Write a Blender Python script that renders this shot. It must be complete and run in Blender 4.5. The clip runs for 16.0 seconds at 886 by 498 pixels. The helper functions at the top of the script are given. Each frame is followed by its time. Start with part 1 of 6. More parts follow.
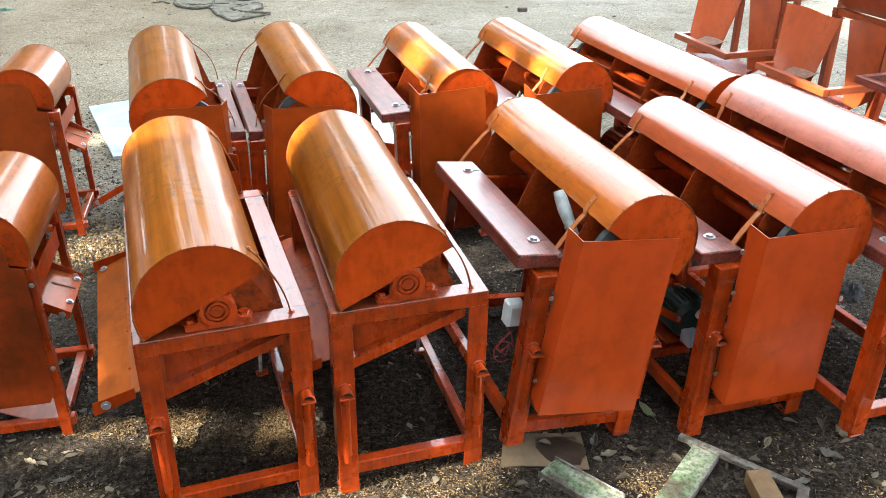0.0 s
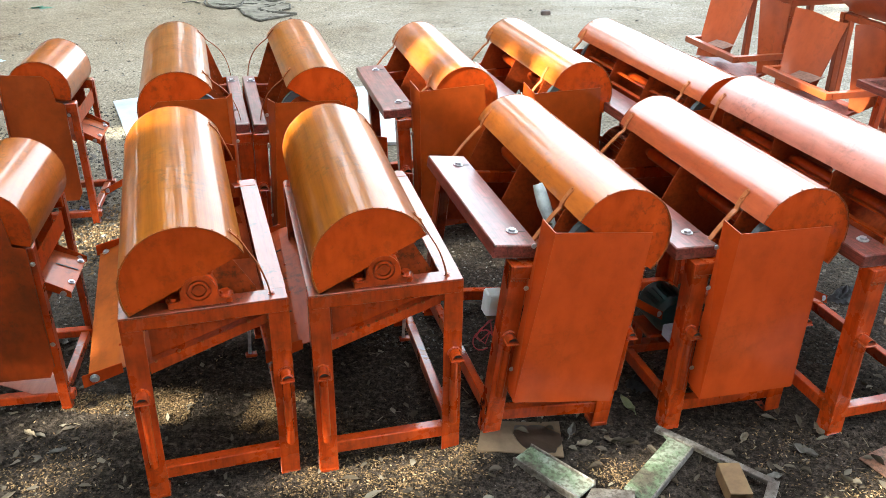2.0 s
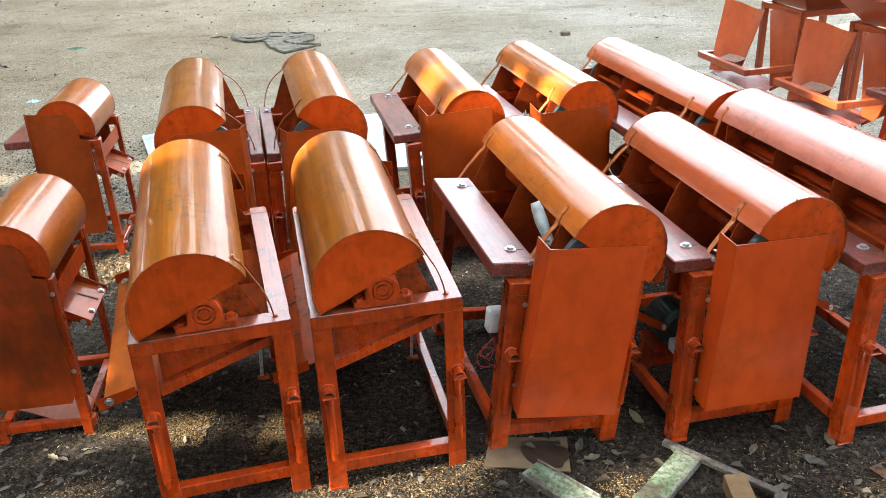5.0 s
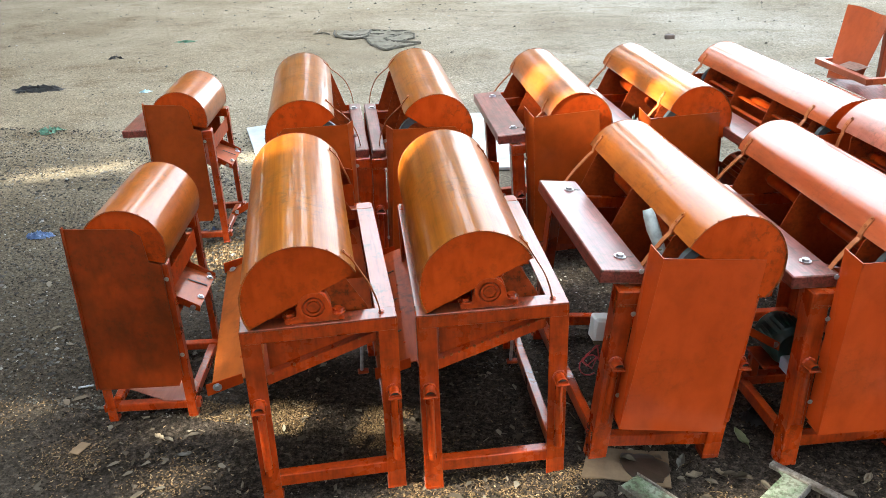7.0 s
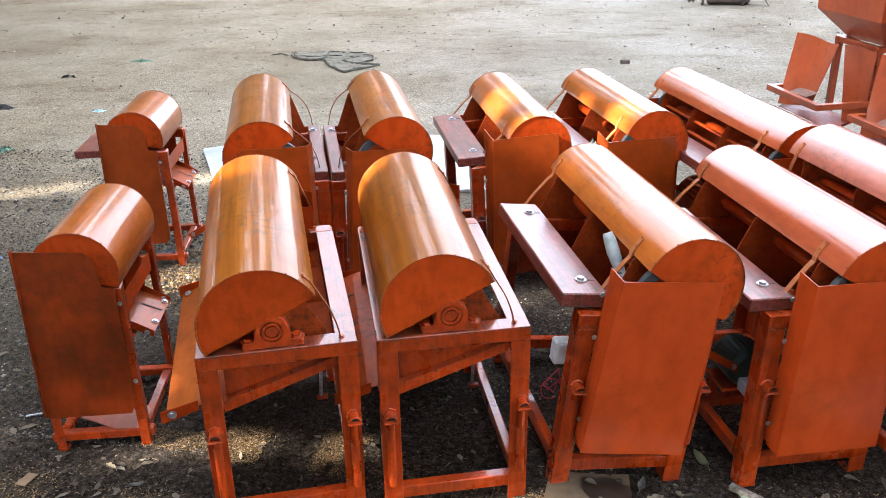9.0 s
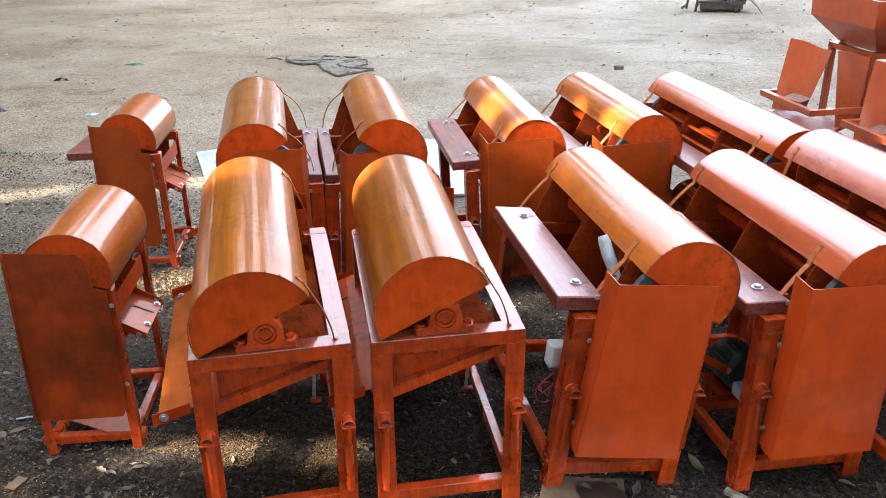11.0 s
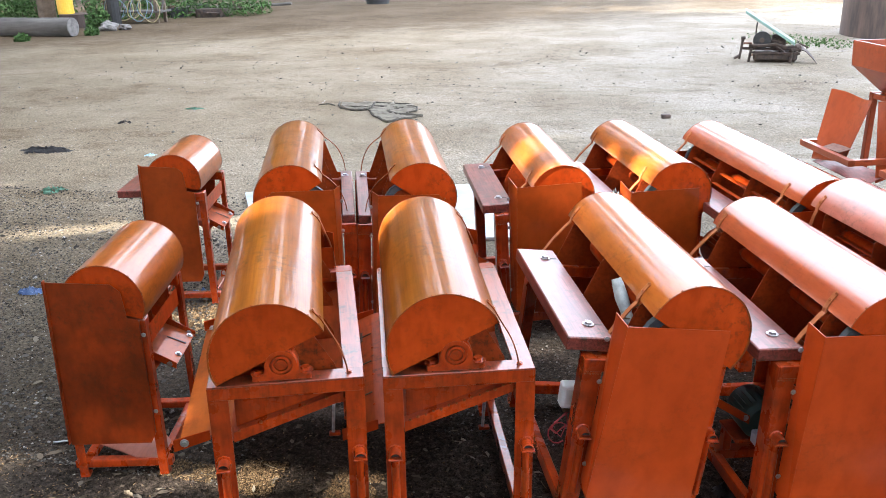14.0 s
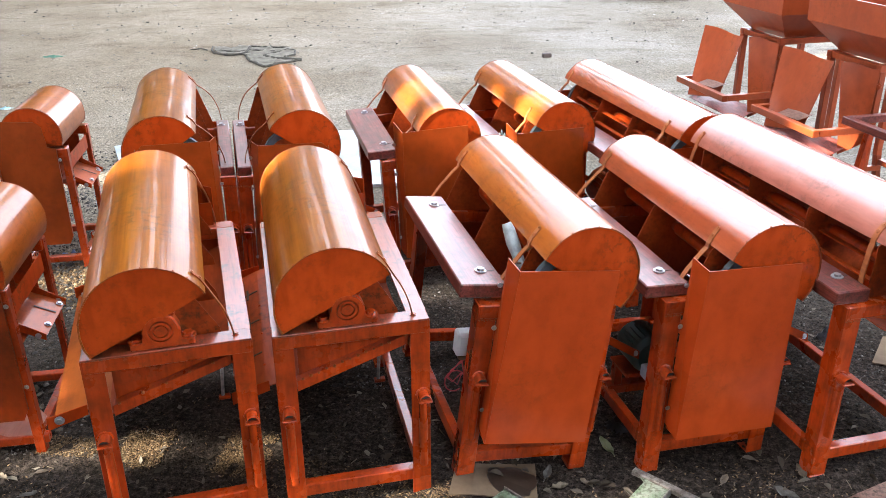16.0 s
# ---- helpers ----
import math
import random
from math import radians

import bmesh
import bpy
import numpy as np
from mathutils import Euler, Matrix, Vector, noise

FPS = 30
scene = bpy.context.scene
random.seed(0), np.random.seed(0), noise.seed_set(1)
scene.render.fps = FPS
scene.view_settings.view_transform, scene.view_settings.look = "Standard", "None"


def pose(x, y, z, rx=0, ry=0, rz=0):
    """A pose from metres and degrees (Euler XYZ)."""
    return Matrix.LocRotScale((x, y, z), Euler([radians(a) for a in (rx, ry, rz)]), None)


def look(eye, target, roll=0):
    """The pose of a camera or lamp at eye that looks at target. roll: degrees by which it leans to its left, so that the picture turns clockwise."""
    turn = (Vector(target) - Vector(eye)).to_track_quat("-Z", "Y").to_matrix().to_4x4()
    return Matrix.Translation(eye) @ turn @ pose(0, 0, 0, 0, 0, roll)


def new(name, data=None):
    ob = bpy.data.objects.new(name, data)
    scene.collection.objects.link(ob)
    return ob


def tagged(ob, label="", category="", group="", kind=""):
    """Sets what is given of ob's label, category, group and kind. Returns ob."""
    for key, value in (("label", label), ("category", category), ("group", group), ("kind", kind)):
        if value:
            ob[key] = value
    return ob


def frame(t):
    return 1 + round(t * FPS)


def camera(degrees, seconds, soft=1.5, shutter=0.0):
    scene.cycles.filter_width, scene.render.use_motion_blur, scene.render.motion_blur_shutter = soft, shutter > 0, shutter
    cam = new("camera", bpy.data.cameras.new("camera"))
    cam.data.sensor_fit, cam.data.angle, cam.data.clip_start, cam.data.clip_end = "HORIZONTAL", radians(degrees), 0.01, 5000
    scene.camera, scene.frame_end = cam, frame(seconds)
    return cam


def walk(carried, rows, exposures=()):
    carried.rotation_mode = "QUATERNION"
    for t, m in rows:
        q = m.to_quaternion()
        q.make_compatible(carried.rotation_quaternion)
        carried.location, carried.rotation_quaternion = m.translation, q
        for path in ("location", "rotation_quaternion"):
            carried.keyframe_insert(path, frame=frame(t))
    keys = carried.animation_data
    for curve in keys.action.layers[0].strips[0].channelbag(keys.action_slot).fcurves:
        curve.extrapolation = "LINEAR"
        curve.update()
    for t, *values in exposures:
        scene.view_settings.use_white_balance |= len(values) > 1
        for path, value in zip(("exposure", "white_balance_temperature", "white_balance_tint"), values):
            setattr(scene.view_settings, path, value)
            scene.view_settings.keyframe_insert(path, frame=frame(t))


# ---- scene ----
cam = camera(55.8, 16.0, soft=0.8)
PATH = [
    (0, (0.099, 0.092, 1.882), (0.057, 1.868, 0.962), 0.0),
    (0.5, (0.142, 0.084, 1.882), (0.133, 1.851, 0.944), -0.3),
    (1, (0.218, 0.049, 1.886), (0.196, 1.816, 0.95), 0.8),
    (1.5, (0.262, 0.021, 1.88), (0.173, 1.796, 0.963), 0.8),
    (2, (0.272, 0.004, 1.879), (0.149, 1.78, 0.968), 0.1),
    (2.5, (0.267, 0.006, 1.873), (0.132, 1.78, 0.96), -0.3),
    (3, (0.26, 0.001, 1.874), (0.123, 1.773, 0.958), -0.4),
    (5.3, (0.407, -0.047, 1.895), (0.187, 1.756, 1.057), -2.9),
    (5.5, (0.38, -0.041, 1.887), (0.14, 1.765, 1.06), -2.3),
    (6, (0.345, -0.049, 1.89), (-0.018, 1.733, 1.059), -2.5),
    (6.5, (0.318, -0.048, 1.891), (-0.108, 1.714, 1.046), -2.8),
    (7, (0.322, -0.035, 1.893), (-0.09, 1.727, 1.042), -2.9),
    (7.5, (0.324, -0.028, 1.895), (-0.044, 1.752, 1.06), -2.6),
    (8, (0.312, -0.015, 1.895), (-0.018, 1.783, 1.082), -1.9),
    (8.5, (0.305, -0.016, 1.894), (-0.014, 1.785, 1.086), -1.7),
    (9, (0.309, -0.017, 1.892), (-0.007, 1.785, 1.083), -1.6),
    (11.3, (0.299, -0.009, 1.877), (0.007, 1.805, 1.087), -1.0),
    (11.5, (0.288, -0.003, 1.879), (0.03, 1.825, 1.11), -0.3),
    (12, (0.244, 0.043, 1.874), (0.09, 1.873, 1.083), 0.1),
    (12.5, (0.191, 0.116, 1.859), (0.079, 1.933, 1.03), -0.5),
    (13, (0.205, 0.061, 1.871), (0.033, 1.886, 1.069), 0.1),
    (13.5, (0.32, -0.033, 1.885), (0.003, 1.798, 1.146), 0.0),
    (14, (0.443, -0.065, 1.884), (0.007, 1.759, 1.192), -1.4),
    (14.5, (0.434, -0.044, 1.879), (-0.018, 1.772, 1.173), -1.4),
    (15, (0.394, -0.014, 1.87), (0.022, 1.797, 1.107), -0.5),
    (15.5, (0.42, 0.003, 1.866), (0.154, 1.811, 1.055), -1.0),
    (16, (0.429, 0.018, 1.87), (0.26, 1.834, 1.049), -0.9),
]
# the phone's picture turns a little cooler and pinker after the first seconds
LIGHTING = [(0, 2.92, 6480, 4), (3.2, 2.92, 6480, 4), (5.3, 2.83, 6520, 5), (7.5, 2.83, 6480, 5), (8.5, 2.81, 6280, 13), (16, 2.82, 6300, 14)]
walk(cam, [(t, look(eye, target, roll)) for t, eye, target, roll in PATH], LIGHTING)


# ---- world and sun ----
SUN_WAY = Vector((-0.70, -0.36, 0.45)).normalized()
world = bpy.data.worlds.new("sky")
scene.world = world
world.use_nodes = True
wn = world.node_tree.nodes
sky = wn.new("ShaderNodeTexSky")
sky.sky_type = "NISHITA"
sky.sun_disc = False
sky.sun_elevation = math.asin(SUN_WAY.z)
sky.sun_rotation = math.atan2(SUN_WAY.x, SUN_WAY.y)
sky.dust_density = 3.0
sky.air_density = 1.0
haze = wn.new("ShaderNodeMix")
haze.data_type, haze.blend_type = "RGBA", "MIX"
haze.inputs[0].default_value = 0.85
haze.inputs[7].default_value = (6.2, 6.8, 7.7, 1)
world.node_tree.links.new(sky.outputs["Color"], haze.inputs[6])
world.node_tree.links.new(haze.outputs[2], wn["Background"].inputs["Color"])
wn["Background"].inputs["Strength"].default_value = 0.15
sun = new("sun", bpy.data.lights.new("sun", "SUN"))
sun.data.energy, sun.data.angle, sun.data.color = 5.0, radians(0.5), (1.0, 0.94, 0.80)
sun.matrix_world = look(SUN_WAY * 40, (0, 0, 0))


# ---- materials ----
def mat_new(name):
    m = bpy.data.materials.new(name)
    m.use_nodes = True
    nt = m.node_tree
    return m, nt, nt.nodes["Principled BSDF"]


def link(nt, a, b):
    nt.links.new(a, b)


def ramp(nt, fac, stops):
    n = nt.nodes.new("ShaderNodeValToRGB")
    el = n.color_ramp.elements
    el[0].position, el[0].color = stops[0][0], (*stops[0][1], 1)
    el[1].position, el[1].color = stops[-1][0], (*stops[-1][1], 1)
    for p, c in stops[1:-1]:
        e = el.new(p)
        e.color = (*c, 1)
    link(nt, fac, n.inputs["Fac"])
    return n.outputs["Color"]


def noise_tex(nt, scale, detail=4, stretch=None, rough=0.55, seed=0.0):
    tc = nt.nodes.new("ShaderNodeTexCoord")
    mp = nt.nodes.new("ShaderNodeMapping")
    link(nt, tc.outputs["Object"], mp.inputs["Vector"])
    mp.inputs["Location"].default_value = (seed, seed * 0.7, seed * 1.3)
    if stretch:
        mp.inputs["Scale"].default_value = stretch
    n = nt.nodes.new("ShaderNodeTexNoise")
    n.inputs["Scale"].default_value = scale
    n.inputs["Detail"].default_value = detail
    n.inputs["Roughness"].default_value = rough
    link(nt, mp.outputs["Vector"], n.inputs["Vector"])
    return n.outputs["Fac"]


def mix(nt, fac, a, b, mode="MIX"):
    n = nt.nodes.new("ShaderNodeMix")
    n.data_type, n.blend_type = "RGBA", mode
    for key, v in ((0, fac), (6, a), (7, b)):
        if isinstance(v, (int, float)):
            n.inputs[key].default_value = v
        elif isinstance(v, tuple):
            n.inputs[key].default_value = (*v, 1)
        else:
            link(nt, v, n.inputs[key])
    return n.outputs[2]


def bump(nt, bsdf, fac, strength, dist):
    n = nt.nodes.new("ShaderNodeBump")
    n.inputs["Strength"].default_value = strength
    n.inputs["Distance"].default_value = dist
    link(nt, fac, n.inputs["Height"])
    link(nt, n.outputs["Normal"], bsdf.inputs["Normal"])


def vary(nt, lo, hi):
    info = nt.nodes.new("ShaderNodeObjectInfo")
    r = nt.nodes.new("ShaderNodeMapRange")
    r.inputs["To Min"].default_value, r.inputs["To Max"].default_value = lo, hi
    link(nt, info.outputs["Random"], r.inputs["Value"])
    return r.outputs["Result"]


def paint(name, a, b, dark, rough=0.24, streak=(7, 1.2, 7), wear=0.5, coat=0.35, coat_rough=0.06, spec=0.25, grime=0.5, ripple=(1, 0.35, 1), dent=0.12, brush=0.6, ior=1.52):
    """Brushed enamel: brush streaks, dirty patches, fine grime and scratches, ripples in the gloss."""
    m, nt, p = mat_new(name)
    n1 = noise_tex(nt, 3.0, 5, streak)
    c = ramp(nt, n1, [(0.3, a), (0.7, b)])
    n3 = noise_tex(nt, 11.0, 3, streak, 0.5, 5.5)
    c = mix(nt, 1.0, c, ramp(nt, n3, [(0.34, (1 - 0.26 * brush, 1 - 0.3 * brush, 1 - 0.34 * brush)), (0.5, (1, 1, 1)), (0.66, (1 + 0.1 * brush, 1 + 0.14 * brush, 1 + 0.2 * brush))]), "MULTIPLY")
    n2 = noise_tex(nt, 5.0, 6, None, 0.65, 3.1)
    d = ramp(nt, n2, [(wear, (0, 0, 0)), (wear + 0.25, (1, 1, 1))])
    c = mix(nt, d, c, mix(nt, 0.6, c, dark))
    # rubbed-in grime: crisp edged fine spots inside larger dirty areas
    spots = ramp(nt, noise_tex(nt, 34.0, 7, None, 0.72, 8.3), [(0.50, (0, 0, 0)), (0.60, (1, 1, 1))])
    area = ramp(nt, noise_tex(nt, 3.7, 3, None, 0.5, 12.0), [(0.42, (0.06, 0.06, 0.06)), (0.66, (1, 1, 1))])
    g = mix(nt, 1.0, spots, area, "MULTIPLY")
    g = mix(nt, 1.0, g, (grime, grime, grime), "MULTIPLY")
    c = mix(nt, g, c, (0.045, 0.02, 0.008))
    hsv = nt.nodes.new("ShaderNodeHueSaturation")
    link(nt, c, hsv.inputs["Color"])
    link(nt, vary(nt, 0.86, 1.12), hsv.inputs["Value"])
    link(nt, hsv.outputs["Color"], p.inputs["Base Color"])
    r = nt.nodes.new("ShaderNodeMapRange")
    r.inputs["To Min"].default_value, r.inputs["To Max"].default_value = rough - 0.05, rough + 0.14
    link(nt, noise_tex(nt, 9.0, 5, None, 0.6, 7.7), r.inputs["Value"])
    link(nt, r.outputs["Result"], p.inputs["Roughness"])
    p.inputs["Specular IOR Level"].default_value = spec
    bump(nt, p, noise_tex(nt, 14.0, 4, ripple, 0.6, 1.7), dent, 0.003)
    cn = nt.nodes.new("ShaderNodeBump")
    cn.inputs["Strength"].default_value, cn.inputs["Distance"].default_value = dent, 0.003
    link(nt, noise_tex(nt, 14.0, 2, ripple, 0.5, 4.7), cn.inputs["Height"])
    link(nt, cn.outputs["Normal"], p.inputs["Coat Normal"])
    p.inputs["Coat Weight"].default_value = coat
    p.inputs["Coat IOR"].default_value = ior
    cr = nt.nodes.new("ShaderNodeMapRange")
    cr.inputs["To Min"].default_value, cr.inputs["To Max"].default_value = coat_rough * 0.5, coat_rough * 2.0
    link(nt, noise_tex(nt, 20.0, 5, streak, 0.6, 2.2), cr.inputs["Value"])
    link(nt, cr.outputs["Result"], p.inputs["Coat Roughness"])
    return m


M_RED = paint("red_oxide_enamel", (0.34, 0.036, 0.004), (0.43, 0.052, 0.006), (0.18, 0.022, 0.002), 0.28, (3, 3, 1.2), 0.48, coat=0.4, coat_rough=0.10, spec=0.06, grime=0.55, brush=0.6)
M_GUARD = paint("guard_enamel", (0.36, 0.040, 0.005), (0.44, 0.054, 0.008), (0.24, 0.031, 0.004), 0.28, (1.5, 1.5, 0.8), 0.5, spec=0.14, coat=0.56, coat_rough=0.11, grime=0.22, dent=0.08, brush=0.4)
# guard enamel again, darker: the back row's shade is put into its colour
M_SHADEGUARD = paint("shaded_guard_enamel", (0.24, 0.034, 0.004), (0.32, 0.052, 0.007), (0.13, 0.022, 0.003), 0.28, (1.5, 1.5, 0.8), 0.46, spec=0.15, coat=0.6, coat_rough=0.09, grime=0.25, dent=0.08, brush=0.4)
M_STAINED = paint("stained_enamel", (0.17, 0.021, 0.003), (0.28, 0.035, 0.004), (0.04, 0.013, 0.003), 0.32, (3, 3, 1.5), 0.42, grime=0.6, coat=0.2)
M_COVER = paint("cover_enamel_red", (0.31, 0.052, 0.014), (0.39, 0.075, 0.022), (0.22, 0.036, 0.010), 0.3, coat=1.0, coat_rough=0.09, spec=0.3, ior=1.62, grime=0.3, ripple=(1.2, 0.04, 1.2), dent=0.05)
M_ORANGE = paint("cover_enamel_orange", (0.27, 0.060, 0.007), (0.35, 0.090, 0.012), (0.17, 0.036, 0.005), 0.3, coat=0.66, coat_rough=0.08, spec=0.15, ior=1.53, grime=0.35, ripple=(1.6, 0.03, 1.6), dent=0.10, brush=0.6)
M_HOPPER = paint("hopper_enamel", (0.25, 0.042, 0.010), (0.32, 0.06, 0.015), (0.15, 0.026, 0.008), 0.34, (2, 2, 1), 0.5, coat=0.3, coat_rough=0.15, grime=0.25, brush=0.35)
M_CHUTE = paint("chute_enamel", (0.22, 0.046, 0.005), (0.31, 0.070, 0.008), (0.11, 0.024, 0.004), 0.36, (3, 1, 3), 0.46, coat=0.25, coat_rough=0.15, spec=0.2, grime=0.5)
M_CHUTELIP = paint("outlet_enamel", (0.27, 0.045, 0.006), (0.35, 0.062, 0.010), (0.12, 0.022, 0.004), 0.3, (3, 1, 3), 0.46, coat=0.32, coat_rough=0.06, spec=0.15, grime=0.5)
M_RIM = paint("rusty_edge", (0.16, 0.035, 0.008), (0.30, 0.065, 0.012), (0.03, 0.012, 0.005), 0.5, coat=0.0)
M_STRAP = paint("strap_enamel", (0.30, 0.085, 0.024), (0.40, 0.125, 0.042), (0.2, 0.04, 0.012), 0.36, coat=0.3, coat_rough=0.15, grime=0.3)
M_DUSTY = paint("cover_enamel_dusty", (0.34, 0.085, 0.046), (0.42, 0.118, 0.070), (0.27, 0.06, 0.03), 0.44, coat=1.0, coat_rough=0.14, spec=0.5, ior=1.6, grime=0.5, ripple=(1.6, 0.3, 1.6))
M_OCHRE = paint("cover_enamel_ochre", (0.165, 0.040, 0.0025), (0.245, 0.074, 0.0045), (0.085, 0.022, 0.0025), 0.34, (9, 0.4, 9), coat=0.40, coat_rough=0.03, spec=0.08, grime=0.5, ripple=(3.0, 0.015, 3.0), dent=0.42, brush=0.75)
M_FRAME = paint("frame_enamel", (0.30, 0.030, 0.004), (0.44, 0.050, 0.005), (0.04, 0.011, 0.004), 0.24, (9, 9, 1.2), 0.43, coat=0.65, coat_rough=0.06, spec=0.2, grime=0.5, brush=0.65, ior=1.58)
M_RAIL = paint("rail_enamel", (0.20, 0.030, 0.010), (0.30, 0.046, 0.014), (0.05, 0.016, 0.008), 0.34, (12, 0.8, 12), 0.44, coat=0.8, coat_rough=0.12, spec=0.3, grime=0.95, brush=1.0, ior=1.58)
M_DARKRED = paint("inner_enamel", (0.22, 0.031, 0.006), (0.31, 0.047, 0.009), (0.08, 0.016, 0.005), 0.42, coat=0.10, coat_rough=0.12, spec=0.1, grime=0.7)
M_PLANK = paint("painted_plank", (0.14, 0.028, 0.018), (0.23, 0.052, 0.038), (0.045, 0.013, 0.010), 0.34, (16, 0.7, 16), 0.40, coat=0.55, coat_rough=0.16, spec=0.3, grime=1.0, ripple=(4, 0.12, 4), dent=0.25, brush=1.5)


def simple(name, a, b, scale, rough, metal=0.0, bumps=0.2, dist=0.003, stretch=None):
    m, nt, p = mat_new(name)
    f = noise_tex(nt, scale, 6, stretch, 0.65)
    link(nt, ramp(nt, f, [(0.3, a), (0.7, b)]), p.inputs["Base Color"])
    p.inputs["Roughness"].default_value = rough
    p.inputs["Metallic"].default_value = metal
    bump(nt, p, noise_tex(nt, scale * 4, 4), bumps, dist)
    return m


M_STEEL = simple("bolt_steel", (0.28, 0.28, 0.29), (0.55, 0.55, 0.56), 60, 0.42, 0.9)
M_IRON = simple("dark_iron", (0.02, 0.018, 0.016), (0.09, 0.06, 0.045), 12, 0.6, 0.3)
M_RUBBER = simple("belt_rubber", (0.02, 0.026, 0.03), (0.05, 0.058, 0.062), 20, 0.5)


def weathered_steel(name, stops, scale):
    """Old paint worn through in patches to primer, metal and rust."""
    m, nt, p = mat_new(name)
    f = noise_tex(nt, scale, 9, None, 0.72, 1.4)
    c = ramp(nt, f, stops)
    scratch = ramp(nt, noise_tex(nt, 60.0, 5, None, 0.7, 6.1), [(0.42, (0.45, 0.4, 0.35)), (0.52, (1, 1, 1))])
    link(nt, mix(nt, 1.0, c, scratch, "MULTIPLY"), p.inputs["Base Color"])
    p.inputs["Roughness"].default_value = 0.45
    bump(nt, p, f, 0.3, 0.004)
    return m


M_GREENSTEEL = weathered_steel("weathered_green_steel", [(0.30, (0.035, 0.018, 0.01)), (0.38, (0.07, 0.065, 0.045)), (0.43, (0.09, 0.13, 0.07)), (0.50, (0.19, 0.215, 0.165)), (0.60, (0.29, 0.285, 0.235))], 4)
M_GREYSTEEL = weathered_steel("worn_grey_steel", [(0.3, (0.04, 0.026, 0.018)), (0.45, (0.10, 0.085, 0.07)), (0.56, (0.17, 0.155, 0.135)), (0.66, (0.28, 0.265, 0.24))], 9)
M_BOX = simple("pale_blue_plastic", (0.30, 0.35, 0.44), (0.40, 0.45, 0.54), 8, 0.45)
M_RUST = weathered_steel("rusty_steel", [(0.3, (0.06, 0.024, 0.014)), (0.45, (0.13, 0.055, 0.03)), (0.55, (0.17, 0.085, 0.055)), (0.66, (0.22, 0.13, 0.09))], 6)
M_BONNET = simple("pale_green_sheet", (0.075, 0.135, 0.105), (0.13, 0.20, 0.16), 5, 0.5)
M_TANK = simple("streaked_tank_steel", (0.03, 0.024, 0.022), (0.10, 0.066, 0.052), 3, 0.7, 0.1, stretch=(3, 3, 0.5))
M_CARD = simple("brown_card", (0.07, 0.043, 0.021), (0.15, 0.098, 0.053), 9, 0.85)
M_TUBE = simple("golden_rust", (0.09, 0.048, 0.018), (0.19, 0.115, 0.05), 12, 0.6)
M_WET = simple("wet_card", (0.014, 0.008, 0.005), (0.03, 0.018, 0.01), 14, 0.4)
M_WHITE = simple("white_sheet", (0.20, 0.22, 0.23), (0.40, 0.42, 0.43), 4, 0.4)
M_TEAL = simple("motor_green", (0.004, 0.022, 0.02), (0.010, 0.045, 0.04), 8, 0.4)
M_PLASTIC = simple("white_plastic", (0.66, 0.68, 0.66), (0.8, 0.8, 0.78), 6, 0.4)
M_FILM = simple("cloudy_film", (0.22, 0.25, 0.24), (0.46, 0.49, 0.47), 25, 0.35)
M_PIPE = simple("blue_grey_pipe", (0.10, 0.14, 0.15), (0.22, 0.28, 0.29), 25, 0.35)
M_REDWIRE = simple("red_wire", (0.26, 0.012, 0.016), (0.4, 0.03, 0.04), 20, 0.45)
M_YELLOW = simple("yellow_plastic", (0.7, 0.42, 0.03), (0.8, 0.5, 0.05), 20, 0.45)
M_CLOTH = simple("dusty_cloth", (0.15, 0.132, 0.10), (0.33, 0.295, 0.235), 14, 0.95, 0, 0.6, 0.01)
# the cloth again, darker: shade along the folds is put into this colour
M_FOLDSHADE = simple("cloth_fold_shade", (0.028, 0.024, 0.018), (0.10, 0.088, 0.066), 16, 0.95, 0, 0.6, 0.01)
M_RAG = simple("dark_rag", (0.02, 0.02, 0.022), (0.06, 0.055, 0.055), 14, 0.95, 0, 0.6, 0.01)
M_BLUE = simple("blue_film", (0.02, 0.06, 0.19), (0.15, 0.24, 0.42), 30, 0.35)
M_GREENFILM = simple("green_net", (0.06, 0.16, 0.10), (0.12, 0.26, 0.17), 20, 0.6)
M_CYAN = simple("cyan_wrapper", (0.25, 0.5, 0.6), (0.6, 0.75, 0.8), 20, 0.4)
M_LOG = simple("grey_log", (0.05, 0.045, 0.04), (0.12, 0.11, 0.098), 3, 0.85, 0, 0.5, 0.01, (0.4, 3, 3))
M_BARK = simple("bark", (0.07, 0.05, 0.035), (0.16, 0.12, 0.085), 6, 0.9, 0, 0.8, 0.02)
M_STONE = simple("grey_stone", (0.07, 0.065, 0.06), (0.2, 0.185, 0.17), 8, 0.9, 0, 0.5, 0.01)
M_BLACK = simple("black_rubber", (0.012, 0.012, 0.012), (0.03, 0.03, 0.03), 12, 0.7)
M_HOSE = simple("pale_blue_hose", (0.10, 0.16, 0.20), (0.2, 0.27, 0.31), 8, 0.5)
M_OLDHOSE = simple("yellowed_hose", (0.25, 0.20, 0.09), (0.38, 0.32, 0.17), 8, 0.5)


def island_mat(name, stops, rough=0.8):
    m, nt, p = mat_new(name)
    g = nt.nodes.new("ShaderNodeNewGeometry")
    link(nt, ramp(nt, g.outputs["Random Per Island"], stops), p.inputs["Base Color"])
    p.inputs["Roughness"].default_value = rough
    p.inputs["Specular IOR Level"].default_value = 0.12
    return m


